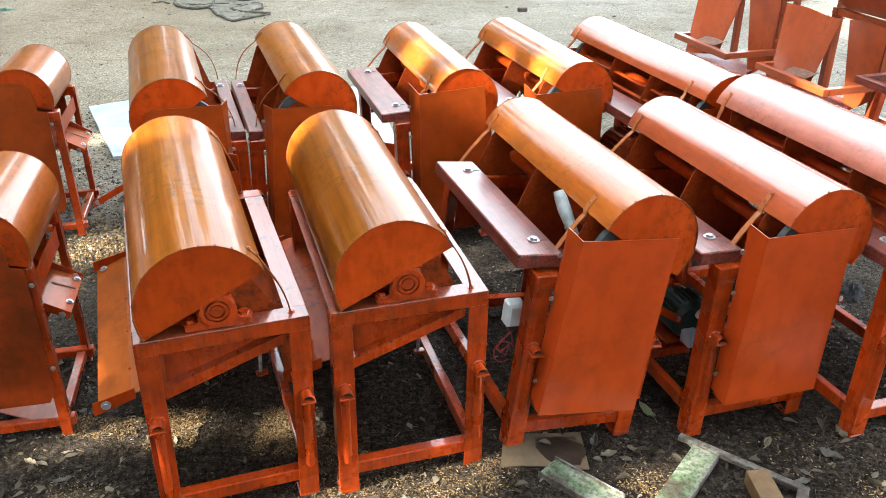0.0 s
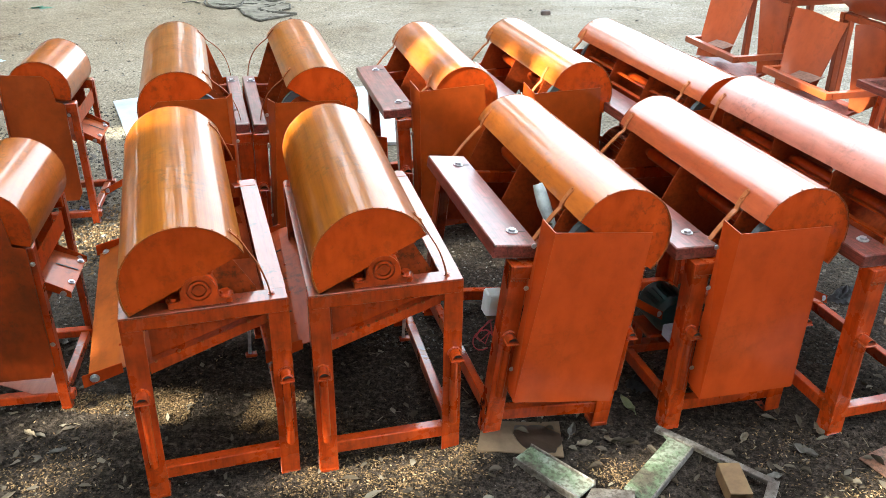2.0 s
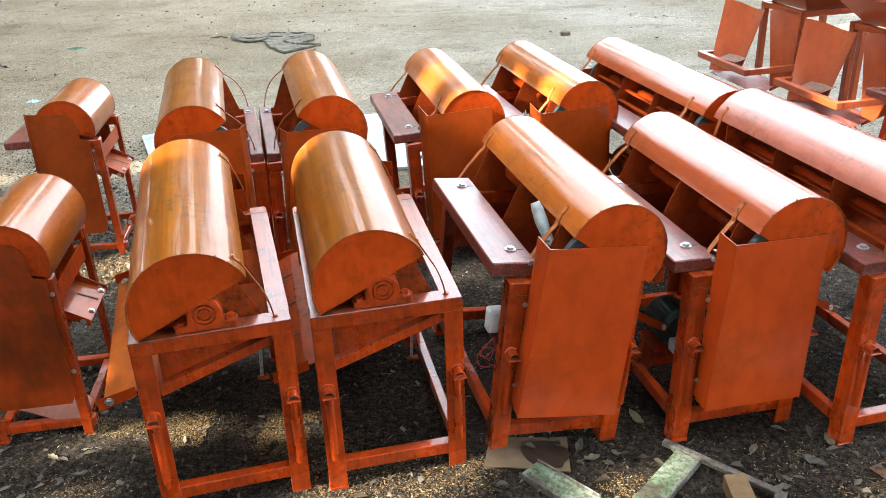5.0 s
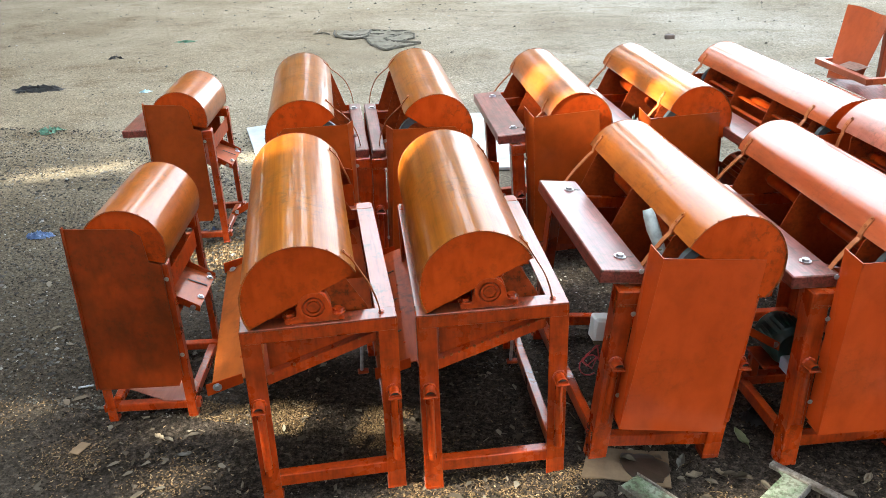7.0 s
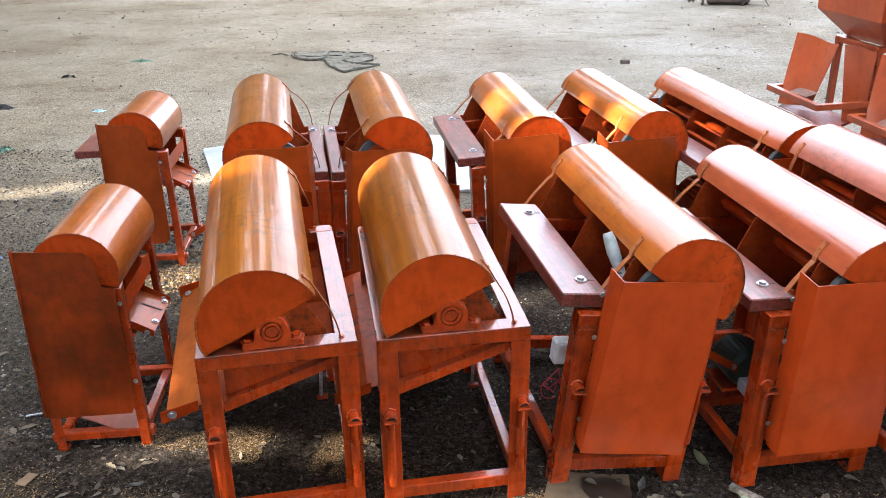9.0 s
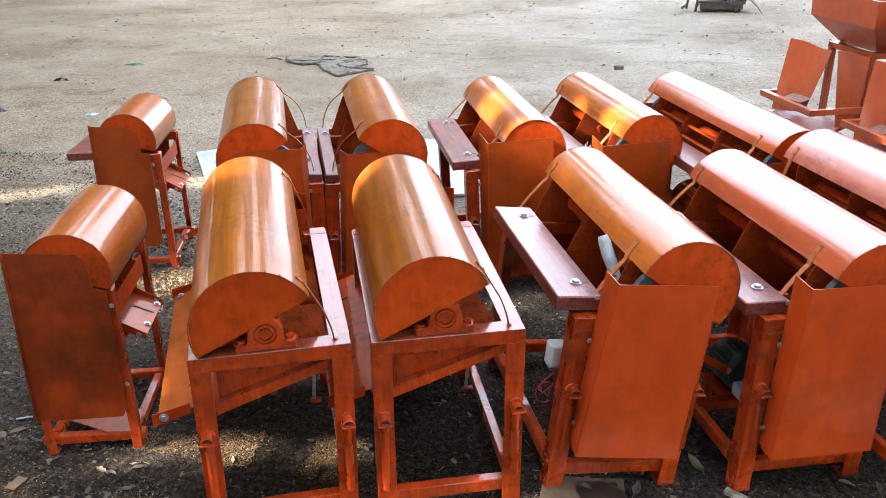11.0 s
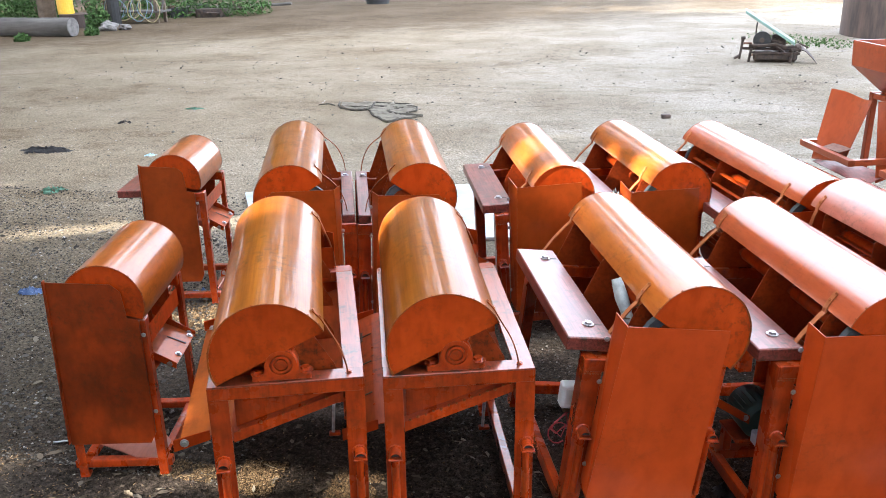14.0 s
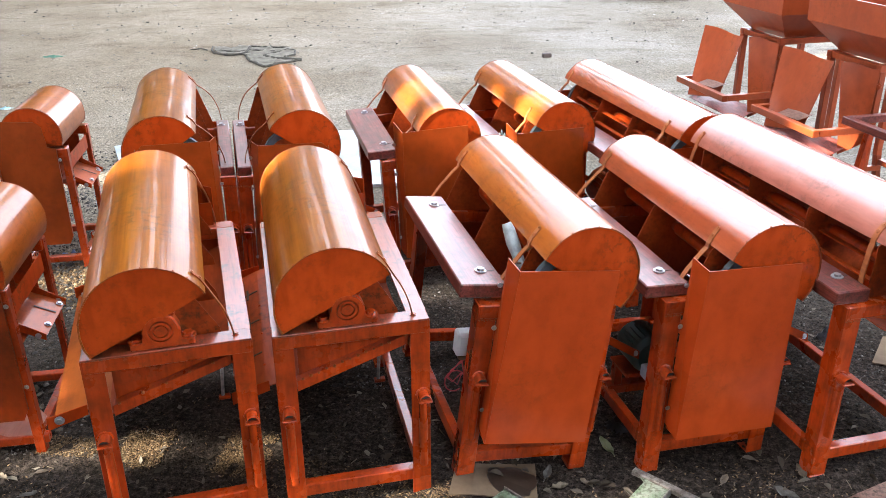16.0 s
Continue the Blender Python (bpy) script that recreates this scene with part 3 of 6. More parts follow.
def socket(root, x, z0, z1, mx, y=0.0):
    """Carrying-pole socket: a D-shaped stub standing out of a leg, over a half-round strip."""
    n, r, d, t = 10, 0.0185, 0.042, 0.0035
    def outline(k):
        return [(x + (r - k) * math.cos(math.pi * q / n), z1 - 0.02 + k + (r - k) * 1.05 * math.sin(math.pi * q / n)) for q in range(n + 1)]
    bm = bmesh.new()
    o, i = outline(0.0), outline(t)
    rings = [[bm.verts.new((a, yy, b)) for a, b in ln] for ln, yy in ((o, y), (o, y - d), (i, y - d), (i, y - 0.003))]
    m = n + 1
    for a, b in zip(rings, rings[1:]):
        for q in range(m):
            bm.faces.new((a[q], a[(q + 1) % m], b[(q + 1) % m], b[q]))
    a = part("pole_socket", mx(bm), M_FRAME, root, "open D-shaped socket for a carrying pole", True)
    # a black sheet near the mouth stands in for the shade inside
    part("socket_floor", mx(prism(i, y - d + 0.010, y - d + 0.012)), M_BLACK, a, "black sheet for the shade inside the socket")
    part("socket_shelf", mx(box(x - r - 0.003, x + r + 0.003, y - d - 0.004, y - 0.002, z1 - 0.0255, z1 - 0.0205, bev=0.0015)), M_FRAME, a)
    strip = [(x + 0.0135 * math.cos(math.pi * (1 + q / 8)), y + 0.021 * math.sin(math.pi * (1 + q / 8))) for q in range(9)]
    part("strip", mx(prism(strip, z0, z1 - 0.024, "z")), M_FRAME, a)
    wl = bmesh.new()
    for k in range(13):
        c = math.pi * k / 12
        bmesh.ops.create_icosphere(wl, subdivisions=1, radius=0.0045 + 0.0012 * math.sin(k * 2.3 + x * 40), matrix=Matrix.Translation((x + (r + 0.001) * math.cos(c), y - 0.001, z1 - 0.019 + (r + 0.002) * math.sin(c))))
    part("weld_bead", mx(wl), M_RED, a)


def motor_parts(root, x, y, z, r, ln, material, mx, grill=False):
    """Electric motor lying along y on a mounting plate with two bearers."""
    bm = bmesh.new()
    add_tube(bm, [(x, y, z), (x, y + 0.015, z), (x, y + 0.02, z), (x, y + ln - 0.02, z), (x, y + ln, z)], [r * 0.75, r * 0.97, r, r, r * 0.8], 24)
    mo = part("motor", mx(bm), material, root, "electric drive motor", True)
    for k in range(12):
        a = math.pi * (0.1 + 0.8 * k / 11)
        c, q = math.cos(a), math.sin(a)
        fin = prism([(x + r * 0.98 * c - 0.002 * q, z + r * 0.98 * q + 0.002 * c), (x + (r + 0.008) * c, z + (r + 0.008) * q), (x + r * 0.98 * c + 0.002 * q, z + r * 0.98 * q - 0.002 * c)], y + 0.03, y + ln - 0.05)
        part("fin", mx(fin), material, mo)
    if grill:
        for k in range(-3, 4):
            h = math.sqrt(max(0.0, 0.62 - (k / 4) ** 2)) * r
            part("vent_slot", mx(box(x - h, x + h, y - 0.002, y + 0.001, z + k * r * 0.19 - 0.003, z + k * r * 0.19 + 0.003, bev=0)), M_BLACK, mo)
    else:
        part("end_cap", mx(ring((x + r * 0.35, z + r * 0.38), 0, r * 0.27, y - 0.02, y + 0.012, 20)), M_PLASTIC, mo, "white plastic cap")
        part("terminal_box", mx(box(x - r * 0.62, x + r * 0.12, y - 0.065, y - 0.004, z - r * 0.9, z - r * 0.25, bev=0.005)), M_BOX, mo, "pale blue-grey terminal box")
    part("mount_plate", mx(box(x - 0.09, x + 0.09, y + 0.01, y + ln - 0.01, z - r - 0.012, z - r + 0.002)), M_FRAME, root)
    for yy in (y + 0.1, y + ln - 0.05):
        part("bearer", mx(box(x - 0.085, x - 0.055, yy, yy + 0.03, 0.112, z - r - 0.011)), M_FRAME, root)
        part("bearer", mx(box(x + 0.055, x + 0.085, yy, yy + 0.03, 0.112, z - r - 0.011)), M_FRAME, root)
        part("bearer_rail", mx(box(0.02, x + 0.09, yy - 0.005, yy + 0.035, 0.078, 0.114)), M_FRAME, root)


def plank_thresher(name, m, label, W=0.465, L=0.86, H=0.648, plank=(-0.055, 0.094, 0.033, 0.835, 0.648, 0.692), cover=(0.32, 0.77, 0.166, -0.066, 0.93, 160, -41),
                   guard=(0.115, 0.44, 0.168, 0.775), cover_mat=None, flip=False, plates=3, chute=False, sockets=True, plank_on=True, guard_round=False, strap_ys=None, base_sheet=False, guard_mat=None, strap_w=0.02, motor=None, bars=False, far_pulley=False, low=-0.02, peak=0.035, fold=(-0.014, -0.027), sag=0.0, trim=0.0, base=0.0):
    root = thing(name, m, label, "thresher", "threshing machines in the yard")
    mx = mirrored(W, flip)
    fx = W if flip else None
    frame_parts(root, W, L, H, mx, rail_z=(0.058, 0.103) if W > 0.4 else (0.028, 0.06), leg=0.06 if W > 0.4 else 0.034, base=base)
    cx, cz, R, y0, y1, aL, aR = cover
    left_edge = (cx + R * math.cos(radians(aL)), cz + R * math.sin(radians(aL)))
    sy = strap_ys or (y0 + 0.14, y1 - 0.05)
    cover_parts(root, cx, cz, R, y0, y1, aL, aR, cover_mat or M_COVER, fx, [(y, ((0.035 if strap_w < 0.015 else max(plank[0] + 0.125, 0.02)) if plank_on else 0.03, y + (0.03 if y > 0.5 else 0.0), H + 0.02)) for y in sy], mx, strap_w)
    # plank
    if plank_on:
        px0, px1, py0, py1, pz0, pz1 = plank
        pl = part("plank", mx(box(px0, px1, py0, py1, pz0, pz1, 0.004)), M_PLANK, root, "red-brown painted wooden feeding plank")
        for y in (py0 + 0.1, py1 - 0.1)[1 if strap_w < 0.015 else 0:]:
            xm = px0 + (px1 - px0) * 0.62
            at = (fx - xm if flip else xm, y, pz1)
            bolt(pl, at, (0, 0, 1), 1.25)
            sl = box(xm + 0.012, px1 - 0.012, y - 0.003, y + 0.003, pz1 - 0.002, pz1 + 0.0012, bev=0)
            part("slot", mx(sl), M_IRON, pl)
    # belt guard
    if guard:
        gx0, gx1, gz0, gz1 = guard
        gy = y0 - 0.016
        if guard_round:
            outline = [(gx0, gz0), (gx1 - 0.02, gz0), (gx1, gz0 + 0.04), (gx1 + 0.004, gz1 - 0.14), (gx1 - 0.035, gz1 - 0.13), (gx1 - 0.045, gz1 - 0.03), (gx1 - 0.075, gz1 - 0.002), (gx0 + 0.018, gz1 + 0.013)]
            gp = part("belt_guard", mx(prism(outline, gy, gy + 0.003)), (guard_mat or M_GUARD), root, "large flat belt guard, brushed enamel")
            part("flange", mx(prism([(gx1 - 0.003, gz0 + 0.04), (gx1, gz0 + 0.04), (gx1 + 0.004, gz1 - 0.14), (gx1 + 0.001, gz1 - 0.14)], gy + 0.003, -0.006)), (guard_mat or M_GUARD), gp)
            part("flange", mx(prism([(gx0 - 0.004, gz0 + 0.01), (gx0 - 0.001, gz0 + 0.01), (gx0 + 0.019, gz1 + 0.022), (gx0 + 0.015, gz1 + 0.022)], gy + 0.003, -0.03)), (guard_mat or M_GUARD), gp)
            sides = [(gx1 + 0.012, z) for z in (gz0 + 0.13, gz1 - 0.2)]
        else:
            gx0 -= 0.016
            cut = 0.0 if peak else 0.03
            gp = part("belt_guard", mx(prism([(gx0 + low, gz0), (gx1 + low - trim, gz0 - sag), (gx1 - 0.034, gz1 - 0.001 - cut), (gx1 - 0.035 - cut, gz1), (gx0, gz1)], gy, gy + 0.003)), (guard_mat or M_GUARD), root, "folded sheet-metal belt guard")
            lf = sheet([[(gx0 + low, gy + 0.0015, gz0), (gx0 + low + fold[0], -0.006, gz0 + 0.02)], [(gx0, gy + 0.0015, gz1), (gx0 + fold[1], -0.006, gz1 + peak)]], 0.003)
            part("flange", mx(lf), (guard_mat or M_GUARD), gp)
            part("flange", mx(prism([(gx1 + low - trim - 0.003, gz0 - sag), (gx1 + low - trim, gz0 - sag), (gx1 - 0.033, gz1 - 0.02), (gx1 - 0.036, gz1 - 0.02)], gy + 0.003, -0.006)), (guard_mat or M_GUARD), gp)
            part("bottom_lip", mx(prism([(gx0 + low, gz0), (gx1 + low - trim - 0.004, gz0 - sag), (gx1 + low - trim - 0.004, gz0 - sag + 0.003), (gx0 + low, gz0 + 0.003)], gy + 0.003, -0.008)), (guard_mat or M_GUARD), gp)
            sides = [(gx0 - 0.036, z) for z in (gz0 + 0.09, gz1 - 0.215, gz1 - 0.07)]
        for x, z in sides:
            bolt(gp, (W - x if flip else x, gy * 0.2 - 0.006, z), (0, -1, 0), 0.55)
    if sockets:
        for x in (0.03, W - 0.012):
            socket(root, x, 0.17, 0.413, mx)
    # drum: shaft with sleeves between sloping partition plates
    sx, sz = cx - 0.06, cz - 0.035
    drum = part("drum_shaft", mx(tube([(sx, 0.01, sz), (sx, y1 - 0.04, sz)], 0.017, 14)), M_DARKRED, root, "", True)
    plank_edge = plank[1] + 0.012 if plank_on else 0.04
    span = (0.045, L - 0.03)
    for k in range(plates):
        y = span[0] + (span[1] - span[0]) * k / (plates - 1)
        poly = [(plank_edge, H - 0.06), (plank_edge, H + 0.015), (left_edge[0] - 0.005, left_edge[1] - 0.012)] + arc(cx, cz, R - 0.014, aL - 8, aR + 30, 10) + [(W - 0.06, H - 0.02), (W - 0.06, H - 0.16)]
        part("partition", mx(prism(poly, y, y + 0.003)), M_DARKRED, root)
        if k:
            ya = span[0] + (span[1] - span[0]) * (k - 1) / (plates - 1)
            part("sleeve", mx(tube([(sx, ya + 0.05, sz), (sx, y - 0.03, sz)], 0.024, 14)), M_RED, drum, "painted pipe sleeve", True)
            bolt(drum, (fx - sx if flip else sx, ya + 0.03, sz + 0.02), (0, 0, 1), 0.6)
    if bars:
        for bx, bz in ((plank_edge + 0.022, H + 0.04), (plank_edge + 0.06, H + 0.085)):
            part("slat_bar", mx(box(bx, bx + 0.022, 0.06, L - 0.03, bz, bz + 0.006, bev=0.001)), M_RED, root)
    # pulley behind the guard
    pu = part("pulley", mx(ring((cx - 0.07, cz - 0.035), 0.075, 0.105, y0 + 0.012, y0 + 0.036, 32)), M_RUBBER, root, "dark V-belt pulley")
    part("hub", mx(ring((cx - 0.07, cz - 0.035), 0, 0.073, y0 + 0.018, y0 + 0.03, 24)), M_DARKRED, pu)
    if far_pulley:
        fp = part("pulley", mx(ring((cx - 0.06, cz - 0.05), 0.07, 0.10, y1 - 0.10, y1 - 0.075, 32)), M_RUBBER, root, "dark V-belt pulley")
        part("hub", mx(ring((cx - 0.06, cz - 0.05), 0, 0.068, y1 - 0.093, y1 - 0.081, 24)), M_DARKRED, fp)
        part("end_sheet", mx(box(0.03, cx - 0.1, y1 - 0.03, y1 - 0.027, H - 0.1, H + 0.10, bev=0)), M_RED, root)
    # concave tray, side and back sheets
    tray = [(plank_edge, H - 0.06), (plank_edge + 0.10, H - 0.13), (W - 0.06, H - 0.20), (W - 0.012, H - 0.235)]
    part("tray", mx(sheet([[(x, y, z) for x, z in tray] for y in (0.05, L - 0.05)], 0.003)), M_DARKRED, root)
    part("side_sheet", mx(box(W - 0.012, W - 0.009, 0.06, L - 0.06, H - (0.12 if chute else 0.21), H - 0.048, bev=0)), M_RED, root)
    part("back_sheet", mx(box(0.06, W - 0.06, L - 0.012, L - 0.009, H - 0.22, H + 0.03, bev=0)), M_RED, root)
    wl = bmesh.new()
    for k in range(7):
        bmesh.ops.create_icosphere(wl, subdivisions=1, radius=0.003, matrix=Matrix.Translation((0.006 + k * 0.0085, -0.0015, H - 0.05 + 0.002 * math.sin(k * 2.1))))
    part("weld_seam", mx(wl), M_RIM, root)
    if sockets:
        arm = part("tension_arm", mx(ribbon([(W - 0.03, 0.18, 0.475), (W + 0.08, 0.14, 0.43), (W + 0.20, 0.13, 0.372)], (0, 0.2, 1), 0.03, 0.005)), M_RED, root, "flat-bar belt tension arm")
        bolt(arm, ((fx - W - 0.185) if flip else W + 0.185, 0.128, 0.38), (0, -1, 0.2), 0.7)
    if motor:
        motor_parts(root, *motor, mx=mx, grill=motor[5] is M_DARKRED)
    if chute:
        c0, c1, far = (W - 0.06, H - 0.185), (W + 0.053, H - 0.238), L - 0.10
        ch = part("chute", mx(sheet([[(c0[0], y, c0[1]), (c1[0], y, c1[1])] for y in (0.10, far)], 0.003)), M_CHUTELIP, root, "short sloping outlet chute")
        for y in (0.10, far):
            part("chute_side", mx(prism([(c0[0], c0[1] - 0.004), (c1[0], c1[1] - 0.012), (c1[0] + 0.004, c1[1] + 0.012), (c0[0], c0[1] + 0.032)], y - 0.003, y)), M_RED, ch)
            bolt(ch, (fx - (W + 0.03) if flip else W + 0.03, y - 0.003, c1[1] + 0.008), (0, -1, 0), 0.7)
        dx, dz = c1[0] - c0[0], c1[1] - c0[1]
        slot = [(c0[0] + dx * q, c0[1] + dz * q + h) for q, h in ((0.3, 0.002), (0.92, 0.002), (0.92, 0.0035), (0.3, 0.0035))]
        part("slot", mx(prism(slot, far - 0.10, far - 0.092)), M_IRON, ch)
        for y in (0.18, far - 0.03):
            bolt(ch, (fx - (W + 0.04) if flip else W + 0.04, y, c1[1] + 0.008), (0.4, 0, 1), 0.8)
    if base_sheet:
        part("base_sheet", mx(prism([(0.03, 0.125), (0.215, 0.019), (W - 0.02, 0.012), (W - 0.02, 0.13), (0.255, 0.21), (0.03, 0.20)], 0.061, 0.064, "z")), M_DUSTY, root, "dusty pink loose base sheet")
    return root


def open_thresher(name, m, label, W=0.465, L=0.86, H=0.66, back=0.94, chute_mat=None, welds=14):
    root = thing(name, m, label, "thresher", "threshing machines in the yard")
    mx = mirrored(W, False)
    frame_parts(root, W, L, H, mx, left_rail=False)
    # wide side rails on top
    part("top_angle", box(W - 0.062, W, 0.058, L - 0.058, H - 0.005, H + 0.002, bev=0.001), M_RAIL, root, "glossy angle-iron rail")
    part("top_angle", box(W - 0.006, W, 0.06, L - 0.06, H - 0.055, H - 0.006, bev=0.001), M_RAIL, root)
    part("top_angle", box(0, 0.05, 0.058, L - 0.058, H - 0.005, H + 0.002, bev=0.001), M_RAIL, root)
    part("front_angle", box(0.002, W - 0.002, -0.003, 0.056, H - 0.003, H + 0.004, bev=0.001), M_RAIL, root)
    cx, cz, R, y0, y1, aL, aR = 0.192, 0.744, 0.179, 0.0, back, 26, 206
    cover_parts(root, cx, cz, R, y0, y1, aL, aR, M_OCHRE, None, [(0.05, (W - 0.045, 0.025, H + 0.005)), (y1 - 0.06, (W - 0.06, L - 0.02, H + 0.005))], mx, 0.014, 0.4)
    # pillow block bearing
    bx, bz = 0.222, 0.722
    be = part("pillow_block", prism([(bx - 0.088, H + 0.004), (bx - 0.088, H + 0.024), (bx - 0.05, H + 0.028), (bx - 0.052, bz), (bx - 0.037, bz + 0.037), (bx, bz + 0.052), (bx + 0.037, bz + 0.037), (bx + 0.052, bz), (bx + 0.05, H + 0.028), (bx + 0.088, H + 0.024), (bx + 0.088, H + 0.004)], 0.008, 0.045, "y", 0.003), M_FRAME, root, "painted cast bearing block")
    part("bearing_ring", ring((bx, bz), 0.034, 0.046, 0.0, 0.008), M_FRAME, be)
    part("bearing_ring", ring((bx, bz), 0.021, 0.028, -0.002, 0.008), M_FRAME, be)
    part("bearing_cap", ring((bx, bz), 0.0, 0.017, 0.0, 0.008), M_FRAME, be)
    for dx in (-0.07, 0.07):
        bolt(be, (bx + dx, 0.026, H + 0.025), (0, 0, 1), 1.5, M_FRAME, "painted_bolt")
    part("grease_nipple", tube([(bx + 0.03, 0.02, bz + 0.035), (bx + 0.042, 0.012, bz + 0.05)], 0.004, 8), M_FRAME, be)
    part("drum_shaft", tube([(bx, 0.004, bz), (bx, L - 0.02, bz)], 0.017, 12), M_DARKRED, root, "", True)
    # end plates and sloping tray that falls to one side
    part("end_plate", prism([(0.07, H - 0.045), (0.07, 0.46), (0.40, 0.58), (0.40, H - 0.045)], 0.05, 0.053), M_FRAME, root)
    for y in (0.075, 0.3, 0.55, 0.8):
        part("partition", prism([(0.07, H - 0.02), (0.385, H - 0.02), (0.38, H + 0.008), (0.31, 0.79), (bx, bz + 0.11), (0.06, bz + 0.05)], y, y + 0.003), M_DARKRED, root)
    tl, tr = (0.045, 0.448), (0.405, 0.575)
    part("tray", sheet([[(x, y, z) for x, z in (tl, tr)] for y in (0.03, L - 0.03)], 0.003), M_DARKRED, root)
    part("tray_edge", prism([(0.062, 0.452), (0.40, 0.572), (0.40, 0.604), (0.062, 0.488)], 0.02, 0.052), M_FRAME, root, "welded folded tray edge")
    bm = bmesh.new()
    for k in range(welds):
        q = k * 14 / welds
        bmesh.ops.create_icosphere(bm, subdivisions=1, radius=0.005 + 0.001 * math.sin(k * 1.9), matrix=Matrix.Translation((0.08 + q * 0.024, 0.0195, 0.494 + q * 0.0084 + 0.002 * math.sin(k * 2.7))))
    part("weld_bead", bm, M_RIM, root, "row of rough weld spots")
    ch = part("chute", sheet([[(0.045, y, 0.448), (-0.03, y, 0.433), (-0.125, y, 0.392)] for y in (0.10, 0.45, L + 0.06)], 0.003), chute_mat or M_CHUTE, root, "wide sloping outlet chute")
    for y in (0.097, L + 0.06):
        part("chute_side", prism([(-0.135, 0.384), (-0.02, 0.42), (-0.02, 0.455), (-0.135, 0.427)], y - 0.003, y), M_RED, ch)
    bolt(ch, (-0.10, 0.09, 0.418), (0, -1, 0), 0.9)
    bolt(ch, (-0.10, L + 0.03, 0.41), (-0.4, 0, 1), 0.9)
    for k in range(3):
        bolt(ch, (-0.03, 0.22 + 0.2 * k, 0.436), (-0.4, 0, 1), 0.35, M_RED, "rivet")
    for y in (0.30, 0.52, 0.74) if chute_mat else ():
        part("slot", prism([(-0.10, 0.4035), (-0.035, 0.4325), (-0.035, 0.435), (-0.10, 0.406)], y, y + 0.007), M_IRON, ch)
        part("slot", prism([(-0.075, 0.415), (-0.067, 0.4185), (-0.067, 0.421), (-0.075, 0.4175)], y - 0.035, y + 0.042), M_IRON, ch)
    rod = part("tension_rod", tube([(0.36, 0.40, 0.205), (0.368, 0.40, 0.34)], 0.006, 8), M_STEEL, root, "bright threaded rod")
    part("rod_lug", box(0.345, 0.385, 0.388, 0.412, 0.192, 0.205), M_FRAME, rod)
    for x in (0.028, W - 0.024):
        socket(root, x, 0.13, 0.415, mx)
    bolt(root, (W - 0.045, 0.03, H + 0.004), (0, 0, 1), 0.7, M_FRAME, "painted_bolt")
    # belt guard on the far end
    gp = part("belt_guard", prism([(0.03, 0.135), (0.36, 0.135), (0.365, 0.76), (0.352, 0.80), (0.33, 0.815), (0.03, 0.815)], L + 0.06, L + 0.063), M_RED, root)
    part("flange", sheet([[(0.364, L + 0.0615, 0.14), (0.40, L + 0.004, 0.17)], [(0.364, L + 0.0615, 0.79), (0.40, L + 0.004, 0.80)]], 0.003), M_RED, gp)
    part("back_plate", box(0.07, W - 0.07, L - 0.02, L - 0.017, 0.56, H + 0.09, bev=0), M_RED, root)
    return root


RED = "orange-red enamelled thresher with half-round hood and plank"
plank_thresher("thresher", pose(0.253, 2.242, 0.022, 0, 7.0, 19.6), RED + ", leaning sideways", cover_mat=M_ORANGE, cover=(0.317, 0.77, 0.163, -0.066, 0.93, 160, -41), guard=(0.101, 0.44, 0.196, 0.798), low=-0.034, sag=0.02, trim=0.006, base=0.016, plank=(-0.055, 0.094, 0.033, 0.835, 0.658, 0.704), peak=0.012, fold=(0.002, -0.013))
plank_thresher("thresher", pose(0.885, 2.385, -0.018, 0, 2.25, 19.1), RED, low=-0.022, guard=(0.100, 0.44, 0.172, 0.784), cover=(0.32, 0.748, 0.165, -0.066, 0.93, 160, -41), peak=0.016, fold=(-0.004, -0.015), motor=(0.13, 0.25, 0.288, 0.076, 0.16, M_TEAL))
plank_thresher("thresher", pose(-0.18, 3.751, -0.018, 0, -2.2, 18.5), RED, guard=(0.115, 0.44, 0.168, 0.80), cover=(0.318, 0.732, 0.154, -0.066, 0.93, 160, -41), cover_mat=M_ORANGE, guard_mat=M_SHADEGUARD)
plank_thresher("thresher", pose(0.339, 3.812, -0.008, 0, -0.5, 19.8), RED, guard=(0.095, 0.44, 0.168, 0.775), cover=(0.318, 0.745, 0.154, -0.066, 0.93, 160, -41), cover_mat=M_ORANGE, guard_mat=M_SHADEGUARD)
LONG = dict(L=1.08, plank=(-0.055, 0.092, 0.02, 1.03, 0.648, 0.693), plates=4, bars=True)
plank_thresher("thresher", pose(1.44, 2.376, -0.014, 0, 1.2, 19.9), "long dusty orange-red thresher without a belt guard", cover=(0.268, 0.775, 0.167, -0.066, 1.165, 160, -34), cover_mat=M_DUSTY, guard=None, **dict(LONG, plank=(-0.03, 0.092, 0.02, 1.03, 0.648, 0.693)))
plank_thresher("thresher", pose(0.96, 3.54, 0.0, 0, -0.2, 20.2), "long orange-red enamelled thresher with half-round hood", cover=(0.305, 0.748, 0.155, -0.045, 1.206, 157, -37),
               motor=(0.13, 0.36, 0.40, 0.1, 0.24, M_DARKRED), far_pulley=True, **LONG)
NARROW = dict(plank=(0.003, 0.065, 0.015, 0.831, 0.648, 0.688), cover=(0.295, 0.791, 0.166, -0.066, 0.94, 151, -37), cover_mat=M_OCHRE, guard_mat=M_SHADEGUARD, strap_w=0.009, peak=0.0)
plank_thresher("thresher", pose(-0.838, 3.479, -0.012, 0, 2.0, 19.5), "ochre-orange enamelled thresher with narrow side plank", guard=(0.115, 0.44, 0.168, 0.81), **NARROW)
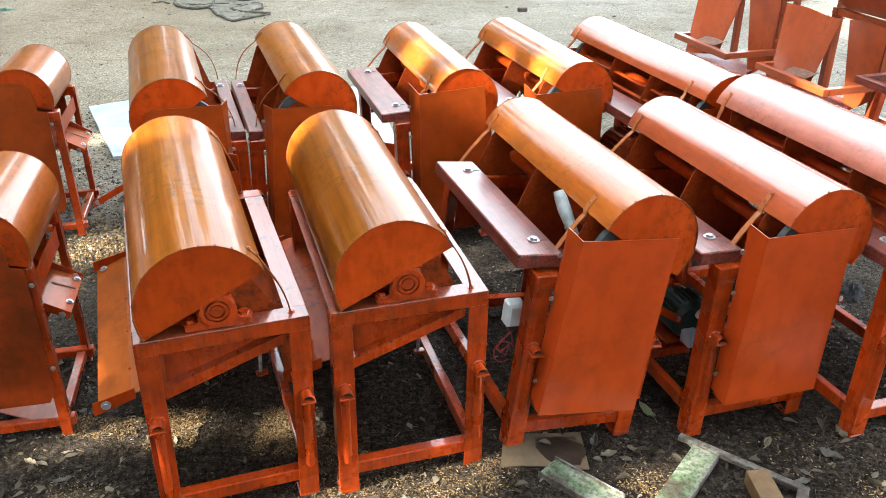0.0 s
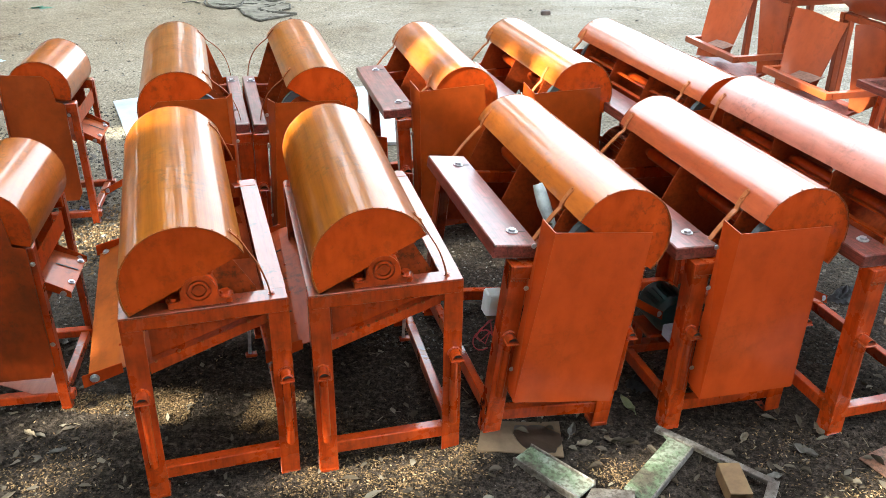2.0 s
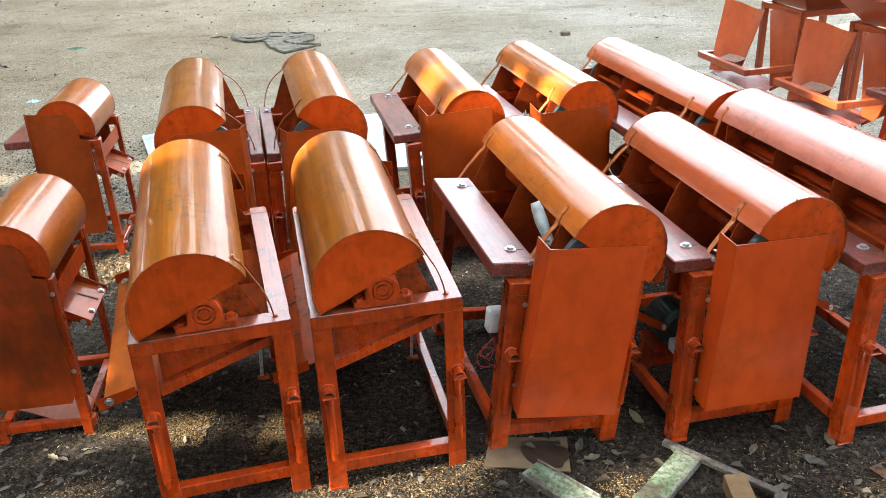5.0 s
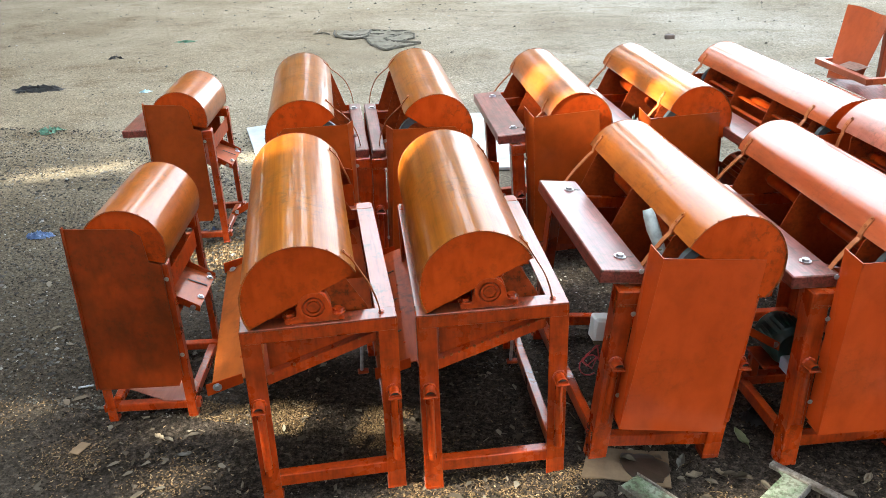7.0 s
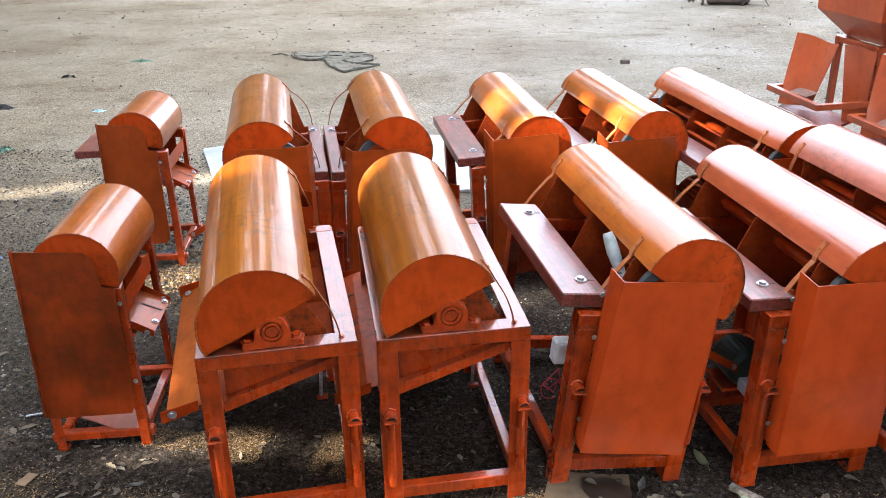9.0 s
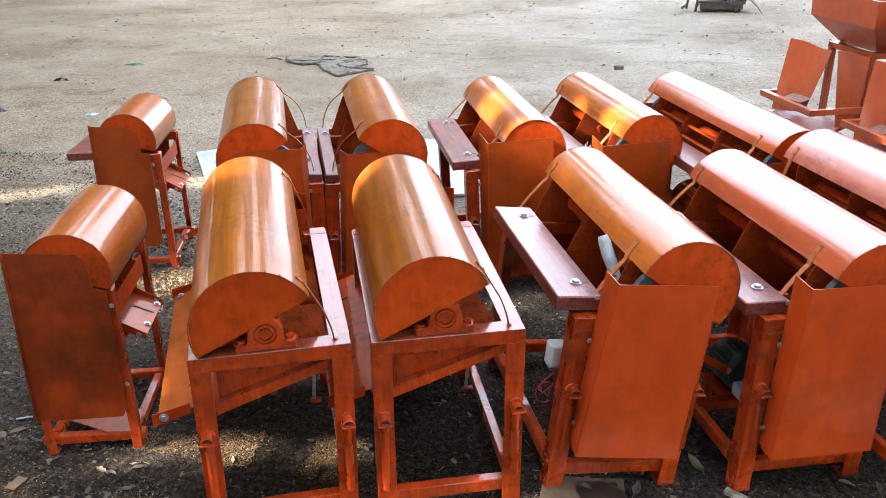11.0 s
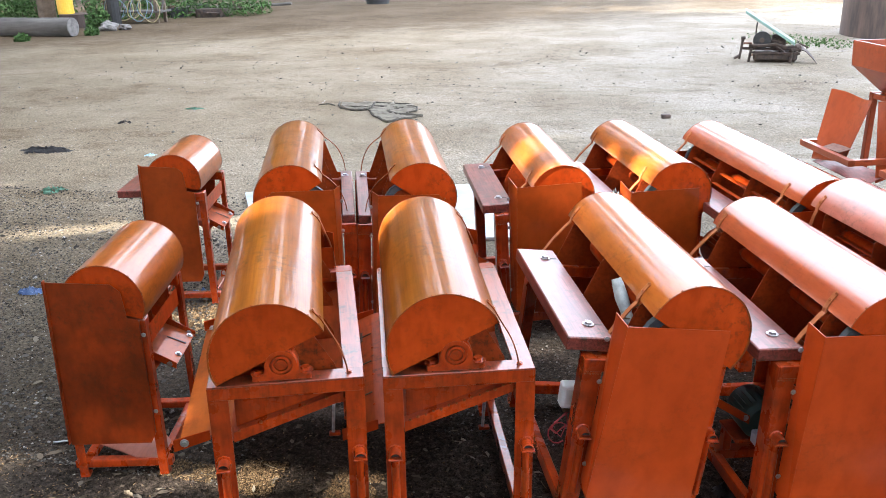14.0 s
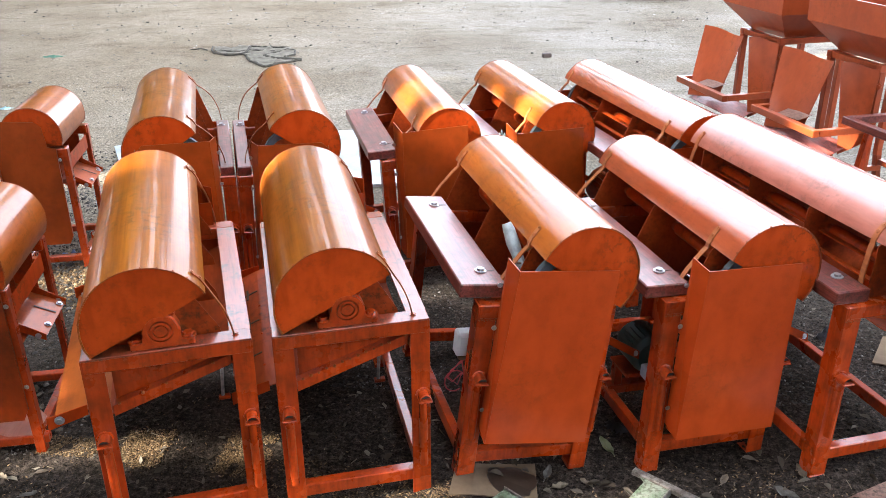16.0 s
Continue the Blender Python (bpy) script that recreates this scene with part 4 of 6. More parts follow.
plank_thresher("thresher", pose(-1.276, 3.33, 0.0, 0, 1.2, 20.0), "ochre-orange enamelled thresher facing its neighbour", flip=True, guard=(0.115, 0.44, 0.168, 0.838), **NARROW)
open_thresher("thresher", pose(-0.768, 1.898, 0.004, 2.0, 1.0, 21.3), "ochre-hooded thresher on an open angle-iron frame", back=0.98, welds=5)
open_thresher("thresher", pose(-0.267, 2.058, 0, 1.0, 0.5, 18.4), "ochre-hooded thresher on an open angle-iron frame", chute_mat=M_DARKRED)
SMALL = dict(W=0.337, L=0.47, H=0.645, plank=(-0.135, 0.03, 0.02, 0.45, 0.62, 0.66), cover=(0.2, 0.708, 0.146, 0.0, 0.50, 175, -25), guard=(0.0, 0.317, 0.148, 0.79),
             cover_mat=M_ORANGE, strap_w=0.009, plates=3, chute=True, sockets=False, guard_round=True, base_sheet=True)
plank_thresher("thresher", pose(-1.55, 2.24, 0, 0, 0, 14), "small orange enamelled thresher with tall belt guard", plank_on=False, guard_mat=M_STAINED, **SMALL)
plank_thresher("thresher", pose(-2.125, 3.76, 0, 0, 0, 14), "small orange enamelled thresher with plank and belt guard", guard_mat=M_SHADEGUARD, **dict(SMALL, base_sheet=False, guard=(0.0, 0.285, 0.14, 0.79), cover=(0.182, 0.712, 0.144, 0.0, 0.48, 175, -22)))


# ---- hopper machines ----
def bar(a, b, w=0.03, h=None, twist=(0, 0, 1)):
    """A square bar between two points."""
    a, b = Vector(a), Vector(b)
    d = (b - a).normalized()
    s1 = d.cross(Vector(twist))
    s1 = s1.normalized() if s1.length > 0.01 else Vector((1, 0, 0))
    s2 = d.cross(s1).normalized()
    h = h or w
    bm = bmesh.new()
    ends = []
    for p in (a, b):
        ends.append([bm.verts.new(p + s1 * w / 2 * i + s2 * h / 2 * j) for i, j in ((1, 1), (-1, 1), (-1, -1), (1, -1))])
    bm.faces.new(ends[0])
    bm.faces.new(ends[1][::-1])
    for k in range(4):
        bm.faces.new((ends[0][k], ends[1][k], ends[1][(k + 1) % 4], ends[0][(k + 1) % 4]))
    bmesh.ops.recalc_face_normals(bm, faces=bm.faces)
    bmesh.ops.bevel(bm, geom=list(bm.edges), offset=0.002, segments=1, affect="EDGES")
    return bm


def quad_sheet(c, bulge, n=8, t=0.003):
    """A sheet through four corners (top left, top right, bottom right, bottom left) that bulges sideways and waves at its top."""
    tl, tr, br, bl = (Vector(p) for p in c)
    nrm = (tr - tl).cross(bl - tl).normalized()
    rows = []
    for j in range(n + 1):
        v = j / n
        row = []
        for i in range(n + 1):
            u = i / n
            p = (tl.lerp(tr, u)).lerp(bl.lerp(br, u), v)
            p = p + nrm * bulge * math.sin(math.pi * u) + Vector((0, 0, 0.007)) * math.sin(2 * math.pi * (u - 0.05)) * (1 - v)
            row.append(p)
        rows.append(row)
    return sheet(rows, t)


def hopper_machine(m, label, hopper=True):
    root = thing("hopper_machine", m, label, "machine", "hopper machines in the yard")
    u0, u1, v0, v1, top = 0.335, 0.75, 0.03, 0.42, 0.93
    for u in (u0, u1):
        for v in (v0, v1):
            part("post", bar((u, v, 0.34), (u, v, top), 0.035, twist=(0, 1, 0)), M_HOPPER, root)
            part("leg", bar((u, v, 0.36), (u + (-0.10 if u == u0 else 0.08), v + (-0.03 if v == v0 else 0.03), -0.012), 0.035, twist=(0, 1, 0)), M_HOPPER, root)
    for v in (v0, v1):
        part("top_bar", bar((u0 - 0.02, v, top + 0.017), (u1 + 0.02, v, top + 0.017), 0.035), M_HOPPER, root)
        part("low_bar", bar((u0 - 0.04, v, 0.26), (u1 + 0.03, v, 0.26), 0.03), M_HOPPER, root)
    for u in (u0, u1):
        part("top_bar", bar((u, v0 + 0.02, top + 0.016), (u, v1 - 0.02, top + 0.016), 0.033), M_HOPPER, root)
        part("low_bar", bar((u + (-0.02 if u == u0 else 0.02), v0, 0.30), (u + (-0.02 if u == u0 else 0.02), v1, 0.30), 0.03), M_HOPPER, root)
    # outlet table frame
    z = 0.64
    part("table_bar", bar((0, 0, z), (0, 0.565, z), 0.036), M_HOPPER, root)
    part("table_bar", bar((0.019, 0.018, z), (u0 + 0.01, 0.018, z), 0.034), M_HOPPER, root)
    part("table_bar", bar((0.019, 0.548, z), (0.13, 0.548, z), 0.034), M_HOPPER, root)
    # outlet box: two flared sheets, a sloping floor
    part("outlet_sheet", quad_sheet([(0.21, 0.68, 0.95), (0.22, 0.24, 0.95), (0.13, 0.29, 0.58), (0.03, 0.49, 0.55)], 0.02), M_HOPPER, root, "tall flared sheet of the outlet", True)
    part("outlet_sheet", quad_sheet([(0.235, 0.205, 0.95), (0.30, -0.005, 0.95), (0.31, 0.03, 0.56), (0.235, 0.115, 0.48)], 0.012), M_HOPPER, root, "tall flared sheet of the outlet", True)
    part("outlet_floor", sheet([[(0.03, 0.47, 0.535), (0.15, 0.09, 0.475)], [(0.14, 0.50, 0.57), (0.30, 0.10, 0.53)]], 0.003), M_PLANK, root)
    part("inner_flap", sheet([[(0.04, 0.40, 0.645), (0.06, 0.24, 0.645)], [(0.15, 0.44, 0.66), (0.17, 0.27, 0.66)]], 0.003), M_RUST, root)
    bolt(root, (u0 - 0.018, v0 - 0.018, 0.86), (-0.7, -0.7, 0), 1.1, M_HOPPER, "painted_bolt")
    bolt(root, (u0 - 0.018, v0 - 0.018, 0.70), (-0.7, -0.7, 0), 1.1, M_HOPPER, "painted_bolt")
    if hopper:
        cu, cv = (u0 + u1) / 2, (v0 + v1) / 2
        def square(h, z, k=0.0):
            return [(cu - h + k, cv - h + k, z), (cu + h - k, cv - h + k, z), (cu + h - k, cv + h - k, z), (cu - h + k, cv + h - k, z)]
        bm = bmesh.new()
        rings = [[bm.verts.new(p) for p in square(h, z, k)] for h, z, k in ((0.17, top + 0.03, 0), (0.31, 1.115, 0), (0.315, 1.262, 0), (0.315, 1.262, 0.012), (0.305, 1.12, 0.012), (0.165, top + 0.034, 0.004))]
        for a, b in zip(rings, rings[1:]):
            for k in range(4):
                bm.faces.new((a[k], a[(k + 1) % 4], b[(k + 1) % 4], b[k]))
        part("hopper", bm, M_HOPPER, root, "inverted-pyramid feed hopper with upright rim")
    return root


def at_corner(x, y, ang, z=0.0):
    return pose(x, y, z, 0, 0, ang)


hopper_machine(at_corner(1.638, 4.955, 18), "orange-red painted hopper machine with flared outlet sheets")
hopper_machine(at_corner(1.931, 4.24, 18), "orange-red painted hopper machine with flared outlet sheets")


def trestle(m):
    root = thing("machine_stand", m, "red-brown painted angle-iron machine stand, unfinished", "stand")
    z = 0.76
    for a, b in (((0, 0, z), (0, 0.72, z)), ((0.02, 0.70, z), (0.70, 0.70, z)), ((0.02, 0.018, z), (0.70, 0.018, z)), ((0.70, 0.036, z), (0.70, 0.68, z))):
        part("top_bar", bar(a, b, 0.036), M_PLANK, root)
    for u in (0.05, 0.65):
        for v in (0.08, 0.62):
            part("leg", bar((u + 0.02, v, z - 0.018), (u - (0.12 if u < 0.3 else -0.1), v - 0.05, -0.012), 0.034, twist=(0, 1, 0)), M_FRAME, root)
    part("brace", bar((0.0, 0.10, 0.40), (0.0, 0.58, 0.40), 0.03), M_FRAME, root)
    part("brace", bar((-0.02, 0.60, 0.36), (0.68, 0.60, 0.36), 0.03), M_FRAME, root)


trestle(at_corner(2.222, 3.405, 18))


# ---- loose things round the machines ----
def flat_piece(name, corners, t, material, label, category, z=0.006, lift=0.0, cut=4):
    """A slightly warped flat sheet lying on the soil."""
    a, b, c, d = (Vector((x, y, 0)) for x, y in corners)
    mid = (a + b + c + d) / 4
    rows = []
    for j in range(cut + 1):
        row = []
        for i in range(cut + 1):
            p = (a.lerp(b, i / cut)).lerp(d.lerp(c, i / cut), j / cut)
            p.z = z + t + lift * noise.noise((p.x * 4, p.y * 4, 1)) + ground_z(p.x, p.y)
            row.append(p - mid.xy.to_3d())
        rows.append(row)
    bm = sheet(rows, t)
    root = part(name, bm, material)
    root.location = mid
    return tagged(root, label, category)


def wet_patch():
    """Dark soaked area on the cardboard: an uneven thin film."""
    bm = bmesh.new()
    ring_v = []
    for k in range(40):
        a = k * math.tau / 40
        r = 1 + 0.22 * noise.noise((math.cos(a) * 1.7, math.sin(a) * 1.7, 3)) + 0.08 * noise.noise((math.cos(a) * 6, math.sin(a) * 6, 1))
        x, y = 0.44 + 0.085 * r * math.cos(a), 2.262 + 0.066 * r * math.sin(a)
        ring_v.append(bm.verts.new((x, y, 0.0132 + ground_z(x, y))))
    top = bm.faces.new(ring_v)
    ex = bmesh.ops.extrude_face_region(bm, geom=[top])
    for v in ex["geom"]:
        if isinstance(v, bmesh.types.BMVert):
            v.co.z -= 0.0016
    tagged(part("wet_patch", bm, M_WET), "dark wet oily stain on cardboard", "stain")


flat_piece("cardboard", [(0.235, 2.16), (0.525, 2.185), (0.518, 2.37), (0.25, 2.30)], 0.005, M_CARD, "flat piece of brown cardboard with a wet patch", "cardboard")
wet_patch()
flat_piece("steel_sheet", [(1.50, 2.25), (1.60, 2.08), (2.0, 2.05), (1.76, 2.40)], 0.004, M_RUST, "brown rusty sheet of steel lying on soil", "metal sheet")
flat_piece("cardboard", [(1.905, 3.10), (2.06, 3.05), (2.36, 3.22), (2.03, 3.32)], 0.005, M_CARD, "grey-brown piece of cardboard on dark soil", "cardboard")
flat_piece("white_board", [(-2.04, 4.87), (-1.89, 4.94), (-2.33, 6.02), (-2.59, 5.85)], 0.02, M_WHITE, "long pale white board lying on the ground", "board")
flat_piece("white_board", [(-0.72, 5.05), (-0.30, 5.15), (-0.62, 6.42), (-0.98, 6.33)], 0.02, M_WHITE, "long pale white board lying behind the machines", "board")
flat_piece("steel_sheet", [(0.50, 1.80), (0.70, 1.83), (0.735, 2.02), (0.60, 2.02)], 0.004, M_GREYSTEEL, "dull grey steel offcut on soil", "metal sheet", 0.03)


def steel_scraps():
    r = thing("steel_channel", pose(0.485, 2.095, 0.0, 0, 0, -40), "weathered green painted steel channel offcut", "scrap metal")
    part("web", box(-0.13, 0.13, -0.045, 0.045, 0.012, 0.018), M_GREENSTEEL, r)
    for y0, y1 in ((-0.049, -0.044), (0.044, 0.049)):
        part("lip", box(-0.13, 0.13, y0, y1, -0.004, 0.026, bev=0.001), M_GREYSTEEL, r)
    r = thing("steel_bracket", pose(0.82, 2.16, -0.012, 0, 0, 0), "weathered green steel bracket with a welded side bar", "scrap metal")
    web = prism([(0.04, 0.178), (0.139, 0.093), (-0.05, -0.18), (-0.117, -0.115), (0.06, 0.13)], 0.014, 0.02, "z", 0.001)
    part("web", web, M_GREENSTEEL, r)
    part("lip", bar((0.139, 0.093, 0.014), (-0.05, -0.18, 0.014), 0.006, 0.03), M_GREYSTEEL, r)
    part("side_bar", bar((0.03, 0.185, 0.02), (0.36, -0.06, 0.02), 0.026, 0.018), M_GREYSTEEL, r)
    part("side_bar", bar((0.365, -0.052, 0.02), (0.32, -0.15, 0.02), 0.034, 0.016), M_GREYSTEEL, r)
    r = thing("square_tube", pose(1.047, 2.07, -0.002, 0, 0, 4), "short rusty offcut of hollow square steel tube", "scrap metal")
    for x0, x1, z0, z1 in ((-0.035, 0.035, 0.0, 0.003), (-0.035, 0.035, 0.047, 0.05), (-0.035, -0.032, 0.003, 0.047), (0.032, 0.035, 0.003, 0.047)):
        part("wall", box(x0, x1, -0.07, 0.07, z0, z1, bev=0.0008), M_TUBE, r)


steel_scraps()


def crumpled(name, x, y, sx, sy, h, ang, material, label, category, seed, n=26, holes=0.0):
    """Cloth or film dropped in folds."""
    rnd = random.Random(seed)
    bm = bmesh.new()
    vs = {}
    for j in range(n + 1):
        for i in range(n + 1):
            u, v = i / n * 2 - 1, j / n * 2 - 1
            a = math.atan2(v, u)
            edge = 0.72 + 0.3 * noise.noise((math.cos(a) * 1.6 + seed, math.sin(a) * 1.6, 0))
            if max(abs(u), abs(v)) < 1e-6 or math.hypot(u, v) < edge * 1.2:
                z = h * (0.2 + 0.9 * (1 - abs(noise.noise((u * 2.2 + seed, v * 2.2, 2)))) ** 5 + 0.5 * (1 - abs(noise.noise((u * 4.5, v * 4.5, seed)))) ** 6) * max(0.12, 1 - (math.hypot(u, v) / (edge * 1.2)) ** 3)
                vs[i, j] = bm.verts.new((u * sx + 0.05 * sx * noise.noise((u * 3, v * 3, seed)), v * sy, z))
    for j in range(n):
        for i in range(n):
            k = [(i, j), (i + 1, j), (i + 1, j + 1), (i, j + 1)]
            if all(q in vs for q in k) and rnd.random() >= holes:
                bm.faces.new([vs[q] for q in k])
    for v in [v for v in bm.verts if not v.link_faces]:
        bm.verts.remove(v)
    bmesh.ops.solidify(bm, geom=list(bm.faces), thickness=0.004)
    ob = part(name, bm, material, smooth=True)
    ob.matrix_world = pose(x, y, ground_z(x, y) - 0.004, 0, 0, ang)
    return tagged(ob, label, category)


def dropped_cloth():
    """Thin dusty cloth lying nearly flat, with sharp creases, rolled folds and a dark hem."""
    shape = [(-3.20, 9.80), (-2.95, 9.72), (-2.77, 9.86), (-2.50, 9.80), (-2.24, 9.80), (-2.10, 9.50), (-2.16, 9.26), (-1.98, 9.14), (-2.12, 8.93), (-2.27, 8.75), (-2.46, 8.95), (-2.70, 9.38), (-2.84, 9.34), (-3.06, 9.48)]
    def inside(x, y):
        on = False
        for (ax, ay), (bx, by) in zip(shape, shape[1:] + shape[:1]):
            if (ay > y) != (by > y) and x < ax + (bx - ax) * (y - ay) / (by - ay):
                on = not on
        return on
    bm, vs, step = bmesh.new(), {}, 0.022
    for i in range(60):
        for j in range(54):
            x, y = -3.24 + i * step, 8.70 + j * step
            wx, wy = x + 0.03 * noise.noise((x * 9, y * 9, 1)), y + 0.03 * noise.noise((x * 9, y * 9, 5))
            if inside(wx, wy):
                crease = (1 - abs(noise.noise((x * 3.2, y * 4.5, 8)))) ** 9 + 0.6 * (1 - abs(noise.noise((x * 8, y * 7, 2)))) ** 8
                vs[i, j] = bm.verts.new((x, y, ground_z(x, y) + 0.008 + 0.022 * crease))
    for i, j in list(vs):
        k = [(i, j), (i + 1, j), (i + 1, j + 1), (i, j + 1)]
        if all(q in vs for q in k):
            bm.faces.new([vs[q] for q in k])
    for v in [v for v in bm.verts if not v.link_faces]:
        bm.verts.remove(v)
    bmesh.ops.solidify(bm, geom=list(bm.faces), thickness=0.004)
    ob = tagged(part("cloth", bm, M_CLOTH, smooth=True), "crumpled dusty olive cloth dropped on the ground", "cloth")
    folds = [
        ([(-3.40, 9.64), (-3.30, 9.70), (-3.18, 9.62)], 0.010),
        ([(-3.20, 9.84), (-3.08, 9.46), (-2.86, 9.32), (-2.70, 9.38), (-2.69, 9.62), (-2.74, 9.84), (-2.50, 9.80), (-2.25, 9.80)], 0.014),
        ([(-2.70, 9.38), (-2.49, 9.01), (-2.27, 8.74), (-2.11, 8.92), (-1.96, 9.10)], 0.014),
        ([(-2.42, 9.30), (-2.26, 9.16), (-2.10, 9.14), (-1.95, 9.12)], 0.026),
        ([(-2.42, 9.30), (-2.33, 9.52), (-2.27, 9.66), (-2.14, 9.62), (-2.10, 9.42), (-2.20, 9.30)], 0.013),
        ([(-3.00, 9.56), (-2.80, 9.50), (-2.70, 9.60), (-2.52, 9.62), (-2.36, 9.56)], 0.012),
    ]
    for way, r in folds:
        pts, rad = [], []
        for k in range(len(way) * 6):
            q = k / (len(way) * 6 - 1) * (len(way) - 1)
            i = min(int(q), len(way) - 2)
            x = way[i][0] + (way[i + 1][0] - way[i][0]) * (q - i)
            y = way[i][1] + (way[i + 1][1] - way[i][1]) * (q - i)
            w = noise.noise((x * 7, y * 7, r * 90))
            pts.append(Vector((x + 0.03 * w, y + 0.03 * noise.noise((y * 8, x * 8, 3)), ground_z(x, y) + 0.014)))
            rad.append(r * (0.4 + 0.9 * abs(w) + 0.4 * math.sin(math.pi * k / (len(way) * 6 - 1))))
        part("fold", tube(pts, rad, 8), M_FOLDSHADE, ob, "rolled fold with its shade in the colour", True)


dropped_cloth()
crumpled("rag", -5.28, 7.0, 0.30, 0.16, 0.035, 5, M_RAG, "dark grey rag dropped on pale soil", "rag", 2)
crumpled("green_netting", -4.27, 5.74, 0.14, 0.12, 0.04, 30, M_GREENFILM, "scrap of dark green netting on soil", "litter", 6, 16, 0.3)
crumpled("plastic_scrap", -2.98, 3.80, 0.13, 0.06, 0.03, 10, M_BLUE, "crumpled scrap of blue plastic on soil", "litter", 3, 14)
crumpled("plastic_scrap", -1.95, 3.95, 0.10, 0.06, 0.03, 10, M_BLUE, "crumpled scrap of blue plastic under machine", "litter", 8, 14)
crumpled("wrapper", -4.12, 6.98, 0.07, 0.05, 0.02, 10, M_CYAN, "small pale blue plastic wrapper on ground", "litter", 5, 12)
crumpled("green_netting", -4.9, 9.3, 0.16, 0.06, 0.02, 10, M_GREENFILM, "faded green plastic scrap on ground", "litter", 11, 12)
crumpled("rag", 1.83, 3.34, 0.12, 0.07, 0.04, 40, M_RAG, "black rag on dark soil beside thresher", "rag", 12, 16)
crumpled("rag", -5.3, 8.4, 0.12, 0.05, 0.03, 10, M_RAG, "tangle of dry twigs and fibre on soil", "litter", 14, 14, 0.3)
part_brick = part("brick_piece", box(-0.05, 0.05, -0.03, 0.03, -0.01, 0.04, bev=0.008), M_TANK)
part_brick.matrix_world = pose(0.74, 9.36, 0.0, 0, 0, 12)
tagged(part_brick, "small broken piece of red-brown brick", "brick")


def fallen_leaf(x, y, size, ang, material, label, curl=0.3, name="fallen_leaf"):
    """One large leaf with a midrib, lying curled on the soil."""
    size *= 0.85
    bm = bmesh.new()
    rows = []
    for i in range(9):
        u = i / 4 - 1
        w = 0.40 * size * max(0.03, (1 - u * u)) ** 0.75 * (1 + 0.5 * noise.noise((u * 4, x * 9, y * 9)))
        rows.append([bm.verts.new((u * size, v * w, 0.004 + curl * size * (abs(v) ** 1.5) * 0.5 + 0.12 * size * u * u + 0.3 * size * noise.noise((u * 2.4 + y * 7, v * 1.7, x * 9)))) for v in (-1, -0.5, 0, 0.5, 1)])
    for p, q in zip(rows, rows[1:]):
        for k in range(4):
            bm.faces.new((p[k], p[k + 1], q[k + 1], q[k]))
    ex = bmesh.ops.extrude_face_region(bm, geom=bm.faces[:])
    for v in ex["geom"]:
        if isinstance(v, bmesh.types.BMVert):
            v.co.z += 0.0012
    ob = part(name, bm, material, smooth=True)
    ob.matrix_world = pose(x, y, ground_z(x, y), 0, 0, ang)
    part("stalk", tube([(-size * 1.35, 0.004, 0.006), (-size, 0, 0.006 + 0.12 * size)], 0.0015, 5), material, ob)
    return tagged(ob, label, "leaf", "fallen leaves")


M_LEAFGREEN = simple("fading_leaf", (0.07, 0.08, 0.03), (0.16, 0.16, 0.07), 30, 0.6)
M_LEAFTAN = simple("dry_tan_leaf", (0.09, 0.068, 0.042), (0.20, 0.155, 0.10), 40, 0.8)
M_LEAFGREY = simple("dry_grey_leaf", (0.06, 0.054, 0.045), (0.15, 0.135, 0.11), 40, 0.85)
fallen_leaf(0.777, 2.517, 0.055, 115, M_LEAFGREEN, "large fading green fallen leaf between two machines")
fallen_leaf(1.157, 2.359, 0.034, 60, M_LEAFTAN, "dry yellow-tan fallen leaf on dark soil")
fallen_leaf(1.339, 2.285, 0.05, -35, M_LEAFGREY, "dry grey curled fallen leaf on dark soil", 0.6)
fallen_leaf(0.60, 2.27, 0.035, 20, M_LEAFTAN, "dry yellow-tan fallen leaf on dark soil", 0.6)
fallen_leaf(0.56, 2.33, 0.04, 75, M_LEAFGREY, "dry grey curled fallen leaf on dark soil", 0.5)
fallen_leaf(0.69, 2.30, 0.03, 140, M_LEAFTAN, "dry yellow-tan fallen leaf on dark soil", 0.7)
fallen_leaf(1.20, 2.16, 0.036, 10, M_LEAFGREY, "dry grey curled fallen leaf on dark soil", 0.5)
fallen_leaf(1.42, 2.40, 0.04, 100, M_LEAFTAN, "dry yellow-tan fallen leaf on dark soil", 0.5)
flat_piece("cardboard", [(-1.585, 2.035), (-1.545, 2.03), (-1.535, 2.095), (-1.575, 2.10)], 0.003, M_CARD, "small torn piece of tan cardboard on soil", "cardboard")
fallen_leaf(-1.16, 2.09, 0.032, 25, M_LEAFGREY, "dry grey curled fallen leaf on dark soil", 0.5)
fallen_leaf(-1.30, 2.17, 0.03, 160, M_LEAFTAN, "dry yellow-tan fallen leaf on dark soil", 0.5)
crumpled("plastic_scrap", 0.86, 2.66, 0.09, 0.07, 0.04, 20, M_RAG, "black crumpled plastic under the electric motor", "litter", 31, 16)
crumpled("plastic_scrap", 0.93, 2.60, 0.05, 0.06, 0.03, 70, M_RAG, "black crumpled plastic under the electric motor", "litter", 33, 14)
flat_piece("wood_scrap", [(-1.80, 2.415), (-1.745, 2.44), (-1.75, 2.447), (-1.805, 2.423)], 0.004, M_WHITE, "thin pale splinter of wood on soil", "wood")


